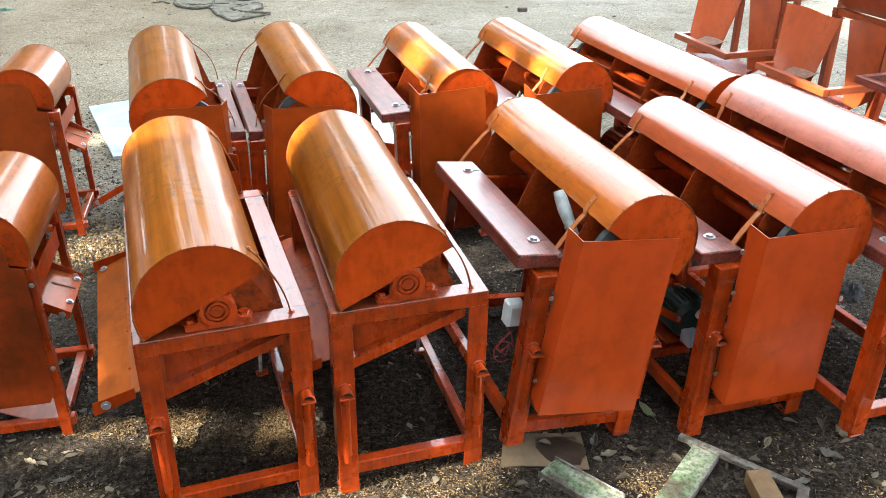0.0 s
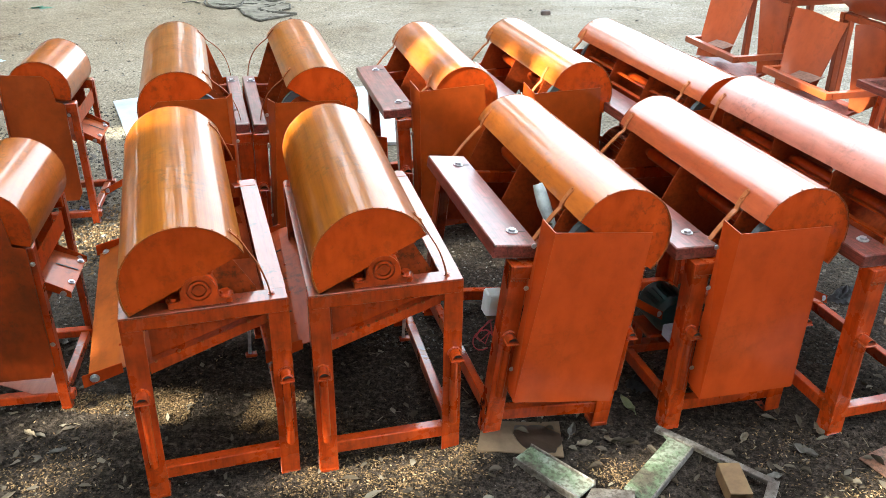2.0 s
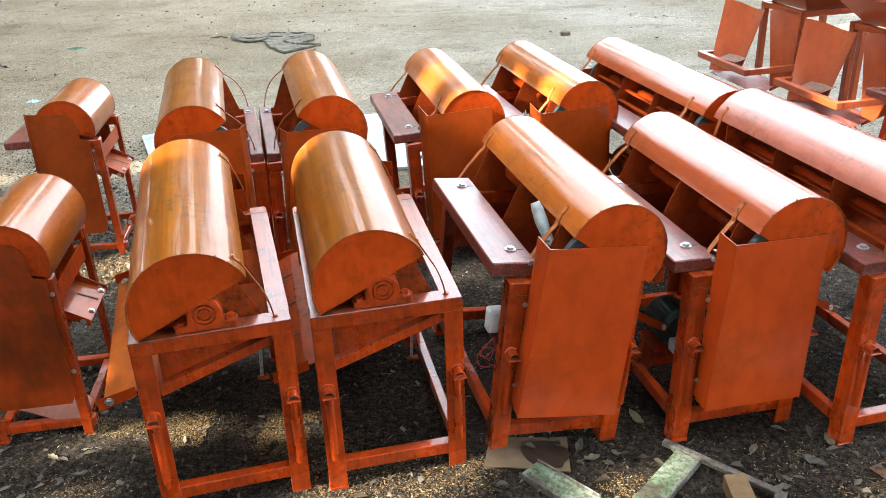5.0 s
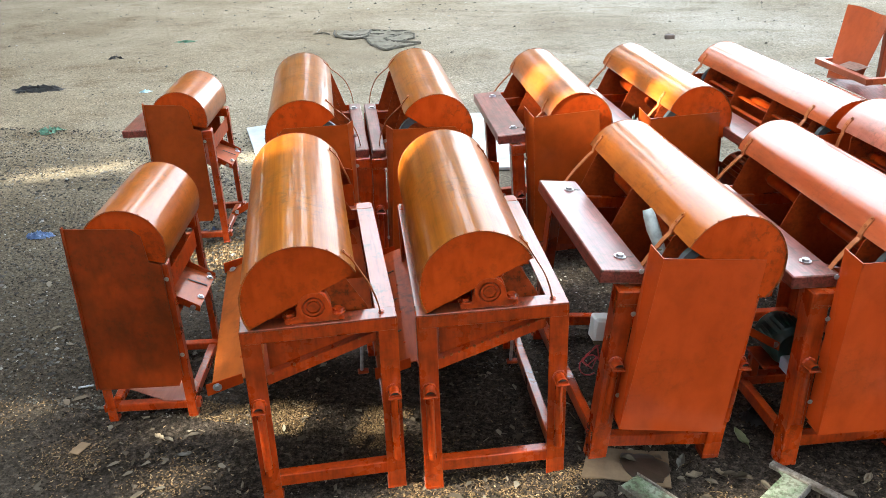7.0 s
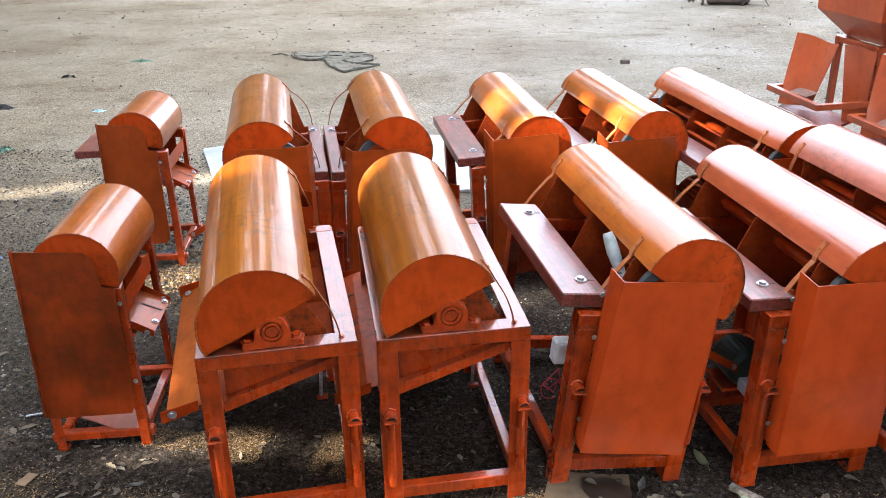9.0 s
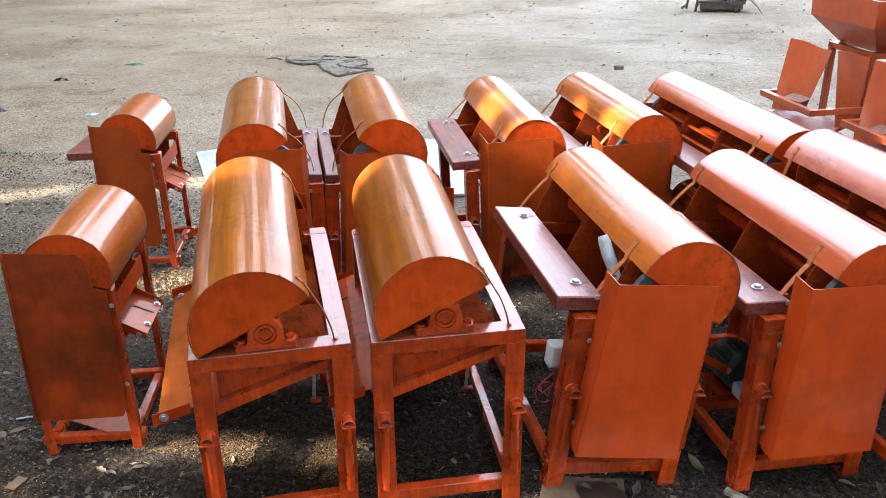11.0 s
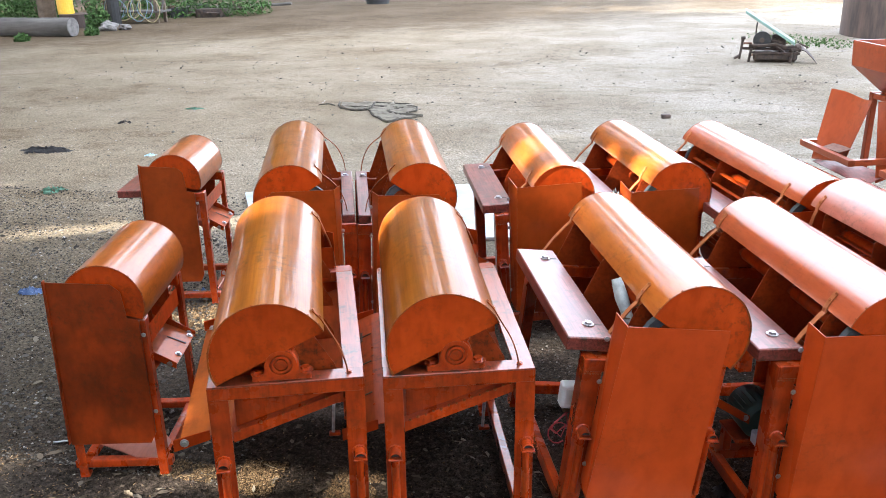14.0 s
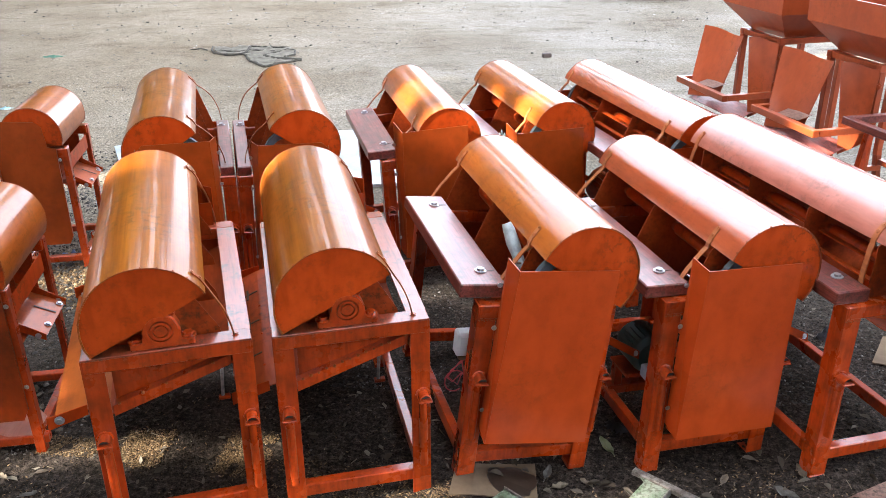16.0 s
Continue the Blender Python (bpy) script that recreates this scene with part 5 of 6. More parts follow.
def switch_box():
    m = pose(0.254, 2.264, 0.02, 0, 6.5, 19.5)
    r = thing("switch_box", m @ pose(-0.012, 0.10, 0.40), "white plastic switch box with loose red wires", "switch box")
    part("case", box(-0.005, 0.055, 0.0, 0.05, 0.0, 0.085, bev=0.006), M_PLASTIC, r)
    part("lid", box(0.002, 0.048, -0.006, 0.0, 0.008, 0.077, bev=0.002), M_PLASTIC, r)
    part("terminal", box(0.005, 0.05, 0.002, 0.03, -0.014, 0.0), M_CARD, r)
    for k in range(2):
        pts = [(0.02 + 0.01 * k, 0.01, -0.015), (-0.005 - 0.012 * k, 0.0, -0.04 - 0.01 * k), (-0.03 + 0.006 * k, 0.0, -0.075), (-0.005 + 0.02 * k, 0.01, -0.10 - 0.012 * k), (0.03, 0.02, -0.07)]
        part("wire", tube(pts, 0.0022, 6), M_REDWIRE, r)
    loop = [(0.0 + 0.035 * math.cos(a), 0.0, -0.09 + 0.04 * math.sin(a)) for a in (0.4 + k * 0.5 for k in range(11))]
    part("wire", tube([(0.02, 0.01, -0.02)] + loop, 0.0024, 6), M_REDWIRE, r)
    r = thing("wrapped_packet", m @ pose(0.155, 0.15, 0.715), "short pipe wrapped in cloudy plastic film, tied with wire", "packet")
    bm = bmesh.new()
    add_tube(bm, [(0.016, -0.04, 0.0), (0.008, -0.02, 0.03), (-0.006, 0.006, 0.068), (-0.018, 0.028, 0.105), (-0.024, 0.038, 0.122)], [0.015, 0.017, 0.020, 0.021, 0.015], 18)
    for v in bm.verts:
        v.co += Vector((noise.noise(v.co * 60), noise.noise(v.co * 55 + Vector((3, 0, 0))), 0)) * 0.006
    part("wrapping", bm, M_FILM, r, "crinkled cloudy film", True)
    part("pipe", tube([(0.045, -0.10, -0.09), (0.014, -0.036, 0.006)], 0.0135, 16), M_PIPE, r, "blue-grey pipe end", True)
    part("tie", tube([(0.010 + 0.019 * math.cos(a), -0.026 + 0.019 * math.sin(a), 0.018) for a in (k * math.pi / 6 for k in range(13))], 0.003, 6), M_CARD, r)
    wire = [(0.05 + 0.03 * math.cos(a), -0.005 + 0.012 * math.sin(a * 2), 0.02 + 0.03 * math.sin(a)) for a in (q * 0.55 for q in range(20))]
    part("wire", tube(wire, 0.0018, 5), M_CARD, r, "loose coil of thin wire")
    k = crumpled("plastic_film", 0.36, 3.80, 0.035, 0.03, 0.05, 0, M_FILM, "crumpled clear plastic film on the belt guard", "litter", 21, 10)
    k.location.z = 0.70


switch_box()


# ---- far side of the yard ----
def far_things():
    lg = part("log", tube([(-19.5, 17.55, 0.20), (-16, 17.45, 0.20), (-12.35, 17.35, 0.20)], [0.23, 0.22, 0.215], 24), M_LOG, smooth=True)
    tagged(lg, "long thick grey tree log lying on the ground", "log")
    part("cut_end", tube([(-12.355, 17.35, 0.20), (-12.34, 17.35, 0.20)], 0.21, 24), M_STONE, lg, "pale cut end")
    for x, y, s, seed in ((-12.3, 18.6, 0.26, 1), (-11.95, 18.8, 0.18, 2), (-12.55, 18.2, 0.14, 3)):
        bm = bmesh.new()
        bmesh.ops.create_icosphere(bm, subdivisions=3, radius=s)
        for v in bm.verts:
            v.co *= 0.8 + 0.5 * noise.noise(v.co * (1.6 / s) + Vector((seed, 0, 0)))
            v.co.z *= 0.6
        st = part("stone", bm, M_STONE)
        st.location = (x, y, s * 0.3)
        tagged(st, "rough pale broken lump of concrete", "stone", "rubble at the yard edge")
    bl = part("yellow_drum", ring((0, 0), 0.0, 0.2, 0.32, 0.95, 24, "z"), M_YELLOW)
    bl.location = (-14.05, 19.5, 0.0)
    st = part("stump", ring((0, 0), 0.0, 0.42, -0.03, 0.33, 28, "z"), M_TANK)
    st.location = (-13.75, 19.5, 0.0)
    tagged(st, "broad dark sawn stump under a yellow drum", "stump")
    tagged(bl, "yellow plastic drum at the yard edge", "drum")
    bp = part("post", tube([(0, 0, -0.05), (0, 0, 2.2)], 0.16, 12), M_BLACK)
    bp.location = (-13.0, 20.0, 0.0)
    tagged(bp, "dark upright post at the yard edge", "post")
    bp = part("post", tube([(0, 0, -0.05), (0.05, 0, 2.4)], 0.22, 12), M_BARK)
    bp.location = (-14.7, 19.6, 0.0)
    tagged(bp, "grey-brown upright tree stump post", "post")
    # rack with hoses
    r = thing("rack", pose(-12.75, 20.6, 0.0, 0, 0, 5) @ Matrix.Scale(0.78, 4), "rough wooden rack with hanging hoses and scrap", "rack")
    for x in (-0.9, 0.9):
        for y in (-0.3, 0.3):
            part("leg", box(x - 0.05, x + 0.05, y - 0.05, y + 0.05, -0.03, 0.95), M_BARK, r)
    for k in range(5):
        part("board", box(-1.1, 1.1, -0.4 + k * 0.165, -0.25 + k * 0.165, 0.35, 0.40), M_LOG, r)
    rh = random.Random(91)
    for k in range(9):
        x, rad = -0.75 + 0.2 * k + rh.uniform(-0.05, 0.05), rh.uniform(0.2, 0.36)
        tall, lean = rh.uniform(1.0, 1.35), rh.uniform(-0.25, 0.25)
        pts = [(x + rad * math.cos(a) + lean * rad * math.sin(a) + 0.02 * math.sin(3 * a + k), -0.46 - 0.025 * k + 0.02 * math.sin(2 * a), 0.50 + rad * tall * math.sin(a)) for a in (q * math.tau / 28 for q in range(29))]
        part("hose", tube(pts, 0.015, 6), (M_OLDHOSE, M_HOSE, M_HOSE, M_OLDHOSE, M_LOG)[k % 5], r, "loop of hanging hose")
    for k in range(6):
        x = -1.0 + 0.38 * k
        part("scrap_pole", tube([(x, 0.1, 0.42), (x + rh.uniform(-0.3, 0.3), 0.25, rh.uniform(0.9, 1.5))], 0.035, 7), M_LOG if k % 2 else M_IRON, r)
    for k in range(9):
        rnd = random.Random(k)
        o = part("scrap_pole", tube([(0, 0, 0.05), (rnd.uniform(1.4, 2.6), rnd.uniform(-0.3, 0.3), 0.05 + rnd.uniform(0, 0.12))], 0.045, 8), M_LOG if k % 2 else M_TANK)
        o.location = (-13.2 + rnd.uniform(-0.7, 0.9), 24.3 + rnd.uniform(-0.6, 1.2), 0.0)
        tagged(o, "weathered pole in a scrap heap", "pole", "scrap heap")
    bm = bmesh.new()
    for z in (0.0, 0.1, 0.2):
        add_ring(bm, (0, 0), 0.22 if z == 0.1 else 0.25, 0.40 if z == 0.1 else 0.37, z, z + 0.1, 32, "z")
    ty = part("tyre", bm, M_BLACK, smooth=True)
    ty.location = (-8.0, 27.0, 0.0)
    tagged(ty, "old black tyre lying at the yard edge", "tyre")
    for k in range(10):
        rnd = random.Random(60 + k)
        w, d, h = rnd.uniform(0.2, 0.5), rnd.uniform(0.15, 0.4), rnd.uniform(0.08, 0.32)
        bm = box(-w, w, -d, d, 0.0, h, bev=0.02)
        for v in bm.verts:
            v.co += Vector((noise.noise(v.co * 3 + Vector((k, 0, 0))), noise.noise(v.co * 3 + Vector((0, k, 0))), 0.4 * noise.noise(v.co * 2))) * 0.12
        o = part("scrap_iron", bm, (M_IRON, M_TANK, M_RUST, M_BLACK)[k % 4])
        o.location = (-13.9 + rnd.uniform(0, 2.6), 22.4 + rnd.uniform(0, 1.6), -0.05)
        o.rotation_euler = (0, 0, rnd.uniform(0, 3))
        tagged(o, "dark rusty lump of scrap iron", "scrap metal", "scrap heap")
    # tipped cultivator: open greasy frame under a pale green bonnet
    r = thing("cultivator", pose(2.44, 13.95, 0.0, 0, 0, -6) @ Matrix.Scale(0.76, 4), "old greasy cultivator lying tipped, pale green bonnet", "cultivator")
    part("beam", bar((-0.62, -0.05, 0.26), (0.55, -0.02, 0.25), 0.055, 0.05), M_IRON, r)
    part("beam", bar((-0.45, -0.22, 0.20), (0.48, -0.24, 0.19), 0.045, 0.04), M_IRON, r)
    part("beam", bar((-0.40, 0.20, 0.22), (0.50, 0.22, 0.22), 0.045, 0.04), M_IRON, r)
    for x in (-0.38, 0.02, 0.42):
        part("cross_bar", bar((x, -0.26, 0.215), (x + 0.02, 0.24, 0.225), 0.035), M_IRON, r)
    part("hitch_post", tube([(-0.66, -0.06, 0.04), (-0.62, -0.05, 0.46)], [0.022, 0.03], 8), M_IRON, r)
    part("hitch_head", tube([(-0.66, -0.06, 0.46), (-0.58, -0.05, 0.47)], 0.035, 8), M_IRON, r)
    part("hitch_pin", tube([(-0.76, -0.1, 0.06), (-0.66, -0.06, 0.12)], 0.03, 8), M_IRON, r)
    eng = part("engine", box(-0.10, 0.20, -0.14, 0.16, 0.26, 0.46, bev=0.035), M_IRON, r)
    part("engine_head", tube([(0.05, -0.02, 0.44), (0.05, -0.02, 0.54)], [0.12, 0.10], 14), M_IRON, eng, "", True)
    for k in range(4):
        part("cooling_fin", ring((0.05, -0.02), 0.0, 0.135, 0.455 + 0.022 * k, 0.463 + 0.022 * k, 18, "z"), M_IRON, eng)
    part("fan_housing", ring((-0.26, 0.44), 0.03, 0.17, -0.18, -0.10, 26), M_BLACK, r, "round black fan housing")
    part("fan_hub", ring((-0.26, 0.44), 0.0, 0.05, -0.20, -0.12, 14), M_IRON, r)
    part("exhaust", tube([(-0.5, -0.2, 0.33), (-0.2, -0.24, 0.34), (0.0, -0.18, 0.36), (0.22, -0.2, 0.30), (0.40, -0.18, 0.33)], 0.035, 9), M_IRON, r, "", True)
    part("gear_case", tube([(0.30, -0.16, 0.24), (0.42, -0.12, 0.28), (0.5, 0.1, 0.26)], [0.08, 0.1, 0.06], 12), M_IRON, r, "", True)
    rc = random.Random(77)
    for _ in range(20):
        x0, y0, z0 = rc.uniform(-0.45, 0.45), rc.uniform(-0.28, 0.2), rc.uniform(0.16, 0.40)
        part("linkage", tube([(x0, y0, z0), (x0 + rc.uniform(-0.22, 0.22), y0 + rc.uniform(-0.08, 0.08), z0 + rc.uniform(-0.1, 0.12))], rc.uniform(0.010, 0.022), 6), M_IRON if _ % 4 else M_RUST, r)
    bonnet = [[(-0.62 + 0.98 * q, y, 1.02 - 0.62 * q + lift) for y, lift in ((-0.27, -0.05), (-0.24, 0.0), (0.0, 0.03), (0.2, 0.0), (0.23, -0.05))] for q in (0, 0.25, 0.5, 0.75, 1)]
    part("bonnet", sheet(bonnet, 0.008), M_BONNET, r, "pale green sheet bonnet")
    for x, y, z in ((-0.40, -0.1, 0.78), (0.12, 0.0, 0.50)):
        part("bonnet_stay", tube([(x, y, 0.24), (x + 0.02, y, z)], 0.014, 6), M_IRON, r)
    for x, y in ((-0.48, -0.12), (-0.36, 0.18), (0.30, -0.25), (0.24, 0.2)):
        part("stand", tube([(x, y, -0.02), (x + 0.03, y, 0.26)], 0.026, 8), M_IRON, r)
    part("belly_pan", box(-0.40, 0.44, -0.21, 0.18, 0.02, 0.21, bev=0.05), M_IRON, r)
    part("plough_share", sheet([[(0.42, -0.2, 0.30), (0.44, -0.02, 0.33)], [(0.58, -0.24, 0.24), (0.60, -0.06, 0.26)], [(0.72, -0.28, 0.12), (0.73, -0.14, 0.13)], [(0.82, -0.30, -0.01), (0.82, -0.26, 0.0)]], 0.012), M_IRON, r, "curved dark plough share")
    # rusty tank wall
    bm = bmesh.new()
    add_ring(bm, (0, 0), 1.1, 1.13, -0.03, 1.9, 40, "z")
    tk = part("steel_tank", bm, M_TANK, smooth=True)
    tk.location = (5.3, 17.9, 0)
    tagged(tk, "large open rusty steel tank, streaked brown", "tank")


far_things()


def leaf_blades(bm, at, size, rnd, up=0.0):
    d = Vector((rnd.gauss(0, 1), rnd.gauss(0, 1), rnd.gauss(0, 1) + up)).normalized()
    s1 = d.orthogonal().normalized()
    s1.rotate(Matrix.Rotation(rnd.uniform(0, 6.28), 3, d))
    s2 = d.cross(s1)
    at = Vector(at)
    w = size * 0.38
    vs = [bm.verts.new(at + p) for p in (-s1 * size * 0.5, s2 * w * 0.5, s1 * size * 0.5 + d * size * 0.12, -s2 * w * 0.5)]
    bm.faces.new(vs)


def bush(x, y, r, h, seed):
    rnd = random.Random(seed)
    n = int(500 + 900 * r * h)
    bm = bmesh.new()
    for _ in range(n):
        a, q = rnd.uniform(0, 6.28), math.sqrt(rnd.random())
        leaf_blades(bm, (r * q * math.cos(a), r * q * math.sin(a), h * rnd.random() * (1.15 - q * 0.7)), rnd.uniform(0.07, 0.16), rnd, 0.6)
    root = thing("shrub", pose(x, y, 0), "low leafy green shrub at the yard edge", "shrub")
    part("foliage", bm, M_WEED, root)
    st = bmesh.new()
    for k in range(6):
        a = k * 1.05
        add_tube(st, [(0.05 * math.cos(a), 0.05 * math.sin(a), -0.02), (r * 0.5 * math.cos(a), r * 0.5 * math.sin(a), h * 0.7)], [0.012, 0.005], 5)
    part("stem", st, M_BARK, root)


for k, (x, y, r, h) in enumerate(((-16.6, 19.6, 0.9, 1.1), (-17.9, 20.2, 1.0, 1.3), (-12.75, 18.9, 0.3, 0.7), (-12.05, 17.6, 0.14, 0.2), (-12.9, 16.3, 0.14, 0.16), (-18.8, 19.3, 0.8, 1.0), (-15.6, 20.6, 0.9, 1.6), (-17.0, 21.4, 1.1, 1.9), (-14.0, 21.6, 0.9, 1.7), (-12.6, 22.6, 1.0, 1.6), (-10.9, 23.0, 0.9, 1.2), (-19.6, 21.4, 1.2, 2.0))):
    bush(x, y, r, h, k)


def ground_scatter():
    """Dry leaves, pebbles, wood chips and weeds lying on the soil."""
    def stuff(name, bm, material, label, category):
        ob = part(name, bm, material)
        tagged(ob, label, category, "", "stuff")
    rnd = random.Random(5)
    bm = bmesh.new()
    for _ in range(520):
        x, y = rnd.uniform(-3.2, 2.6), rnd.uniform(1.0, 4.6)
        if rnd.random() < (y - 1.6) / 4:
            continue
        s, a = rnd.uniform(0.010, 0.026) + 0.025 * rnd.random() ** 4, rnd.uniform(0, 6.28)
        c, d = math.cos(a), math.sin(a)
        z = ground_z(x, y) + 0.004
        w = s * rnd.uniform(0.3, 0.5)
        curl = rnd.uniform(0.0, 0.35) * s
        mid = bm.verts.new((x, y, z + rnd.uniform(0.0, 0.006)))
        ring_v = []
        for k, (u, v) in enumerate(((1, 0), (0.45, 0.8), (-0.3, 0.9), (-1, 0.1), (-0.4, -0.8), (0.4, -0.9))):
            ring_v.append(bm.verts.new((x + c * u * s - d * v * w, y + d * u * s + c * v * w, z + curl * abs(v) * rnd.uniform(0.5, 1.2) + 0.15 * curl)))
        for k in range(6):
            bm.faces.new((mid, ring_v[k], ring_v[(k + 1) % 6]))
    for _ in range(270):
        x, y = rnd.uniform(0.1, 2.3), rnd.uniform(1.85, 2.75)
        if noise.noise((x * 2.2, y * 2.2, 7)) < -0.12:
            continue
        s, a = rnd.uniform(0.009, 0.026), rnd.uniform(0, 6.28)
        c, d, w = math.cos(a), math.sin(a), s * rnd.uniform(0.3, 0.55)
        curl, bend = rnd.uniform(0.2, 0.8) * s, rnd.uniform(0, 0.4) * s
        z = ground_z(x, y) + 0.005
        rows = []
        for i, u in enumerate((-1, -0.6, 0, 0.55, 1)):
            ww = w * (0.08, 0.75, 1, 0.7, 0.04)[i]
            rows.append([bm.verts.new((x + c * u * s - d * v * ww, y + d * u * s + c * v * ww, z + curl * abs(v) * (1 - u * u * 0.7) * rnd.uniform(0.7, 1.3) + bend * (u + 1) + rnd.uniform(0, 0.22) * s)) for v in (-1, 0, 1)])
        for p, q in zip(rows, rows[1:]):
            for k in range(2):
                bm.faces.new((p[k], p[k + 1], q[k + 1], q[k]))
    for _ in range(280):
        x, y = rnd.uniform(-1.6, 0.3), rnd.uniform(1.8, 2.9)
        s, a = rnd.uniform(0.006, 0.022), rnd.uniform(0, 6.28)
        c, d, w = math.cos(a), math.sin(a), s * rnd.uniform(0.25, 0.6)
        z = ground_z(x, y) + 0.004
        rim = [bm.verts.new((x + c * u * s - d * v * w, y + d * u * s + c * v * w, z + rnd.uniform(0, 0.5) * s)) for u, v in ((1, rnd.uniform(-0.4, 0.4)), (0.2, 1), (-0.9, 0.3), (-0.5, -0.9), (0.5, -0.7))]
        bm.faces.new(rim)
    stuff("dry_leaves", bm, M_DRYLEAF, "dry brown fallen leaves scattered on dark soil", "leaves")

    bm = bmesh.new()
    for _ in range(170):
        x, y = rnd.uniform(-2.2, 2.1), rnd.uniform(1.8, 3.0)
        a, ln = rnd.uniform(0, 6.28), rnd.uniform(0.012, 0.05)
        p = Vector((x, y, ground_z(x, y) + 0.004))
        q = p + Vector((math.cos(a) * ln, math.sin(a) * ln, rnd.uniform(0, 0.006)))
        add_tube(bm, [p, p.lerp(q, 0.5) + Vector((rnd.uniform(-1, 1), rnd.uniform(-1, 1), 0)) * 0.003, q], rnd.uniform(0.0008, 0.0018), 4)
    stuff("twigs", bm, M_TWIG, "thin dry twigs and straw on dark soil", "twigs")

    def lumps(name, n, area, size, material, label, category, flat=0.6, keep=None, seed=1):
        r2 = random.Random(seed)
        verts, faces = [], []
        base = [(1, 0, 0), (0, 1, 0), (-1, 0, 0), (0, -1, 0), (0, 0, 1), (0, 0, -1)]
        tri = [(0, 1, 4), (1, 2, 4), (2, 3, 4), (3, 0, 4), (1, 0, 5), (2, 1, 5), (3, 2, 5), (0, 3, 5)]
        while n > 0:
            n -= 1
            x, y = r2.uniform(area[0], area[1]), area[2] + (area[3] - area[2]) * r2.random() ** 1.5
            if keep and r2.random() > keep(x, y):
                continue
            s, a = r2.uniform(*size) * (1 + 0.12 * max(0, y - 3)), r2.uniform(0, 6.28)
            e = r2.uniform(0.45, 1.0)
            z = ground_z(x, y)
            o = len(verts)
            for p in base:
                k = r2.uniform(0.75, 1.2)
                u, v = p[0] * s * k, p[1] * s * e * k
                verts.append((x + u * math.cos(a) - v * math.sin(a), y + u * math.sin(a) + v * math.cos(a), z + p[2] * s * flat * k + s * 0.2))
            faces += [tuple(o + q for q in t) for t in tri]
        me = bpy.data.meshes.new(name)
        me.from_pydata(verts, [], faces)
        me.materials.append(material)
        tagged(new(name, me), label, category, "", "stuff")

    lumps("soil_crumbs", 30000, (-3.0, 2.6, 1.2, 4.4), (0.002, 0.006), M_CRUMB, "dark crumbs of soil and grit", "soil", 0.7, None, 13)
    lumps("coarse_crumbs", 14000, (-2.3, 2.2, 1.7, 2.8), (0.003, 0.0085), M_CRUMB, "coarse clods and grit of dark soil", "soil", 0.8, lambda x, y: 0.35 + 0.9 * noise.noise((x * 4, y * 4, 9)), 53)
    lumps("pale_grit", 9000, (-6.0, 3.5, 1.0, 8.0), (0.002, 0.006), M_PALESTONE, "pale grit and small stones on trodden earth", "grit", 0.5, lambda x, y: 1.0 if math.hypot((x - 0.55) * 0.75, y - 2.2) > 1.6 else 0.08, 23)
    lumps("gravel", 9000, (-2.6, 3.0, 1.0, 4.3), (0.002, 0.0065), M_PEBBLE, "loose gravel and crumbs of soil on the ground", "gravel", 0.6, None, 3)
    lumps("stony_soil", 34000, (-4.8, -1.0, 2.3, 5.8), (0.003, 0.0085), M_STONY, "dark grey stony grit beside the machines", "grit", 0.7, lambda x, y: 0.55 + 0.8 * noise.noise((x * 3, y * 3, 12)), 83)
    lumps("soil_clods", 2600, (-4.6, -1.2, 2.5, 4.9), (0.007, 0.02), M_STONY, "coarse grey clods and stones beside the machines", "clods", 0.5, lambda x, y: 0.5 + 0.9 * noise.noise((x * 2, y * 2, 31)), 87)
    lumps("soil_grit", 9000, (-0.3, 2.4, 2.8, 4.8), (0.003, 0.0075), M_STONY, "dark loose grit between the two rows", "grit", 0.7, None, 89)
    lumps("stones", 1500, (-9.0, 6.0, 4.0, 16.0), (0.004, 0.012), M_PALESTONE, "small stones strewn over the pale yard", "stones", 0.6, None, 4)

    lumps("leaf_litter", 8000, (-13.0, 8.0, 4.0, 23.0), (0.004, 0.010), M_LITTER, "dark bits of leaf litter over the yard", "litter", 0.15, None, 44)

    lumps("pebbles", 5200, (-2.15, -1.25, 3.2, 4.15), (0.006, 0.013), M_CHIP, "tan pebbles spread between small threshers", "pebbles", 0.6, lambda x, y: 1.1 * math.exp(-(((x + 1.72) / 0.22) ** 2 + ((y - 3.68) / 0.25) ** 2)), 63)
    # husks and wood chips: loose heaps, and two dense mats under the open threshers
    # laid mostly where sun spots land, so the pale chips brighten those spots
    heaps = [(-1.56, 2.0, 0.11, 900), (-1.15, 1.96, 0.12, 900), (-0.26, 2.03, 0.12, 1700), (0.02, 2.06, 0.14, 2000), (0.2, 2.15, 0.06, 500), (0.70, 2.13, 0.07, 700), (1.55, 2.03, 0.15, 1800), (-1.95, 2.24, 0.14, 700), (1.25, 2.32, 0.1, 300), (-0.30, 2.3, 0.05, 300)]
    mats = [(-0.88, 2.365, 0.085, 0.10, 2600), (-0.50, 2.355, 0.09, 0.115, 3000), (-1.14, 2.36, 0.13, 0.055, 1800)]
    rh, verts, faces = random.Random(6), [], []

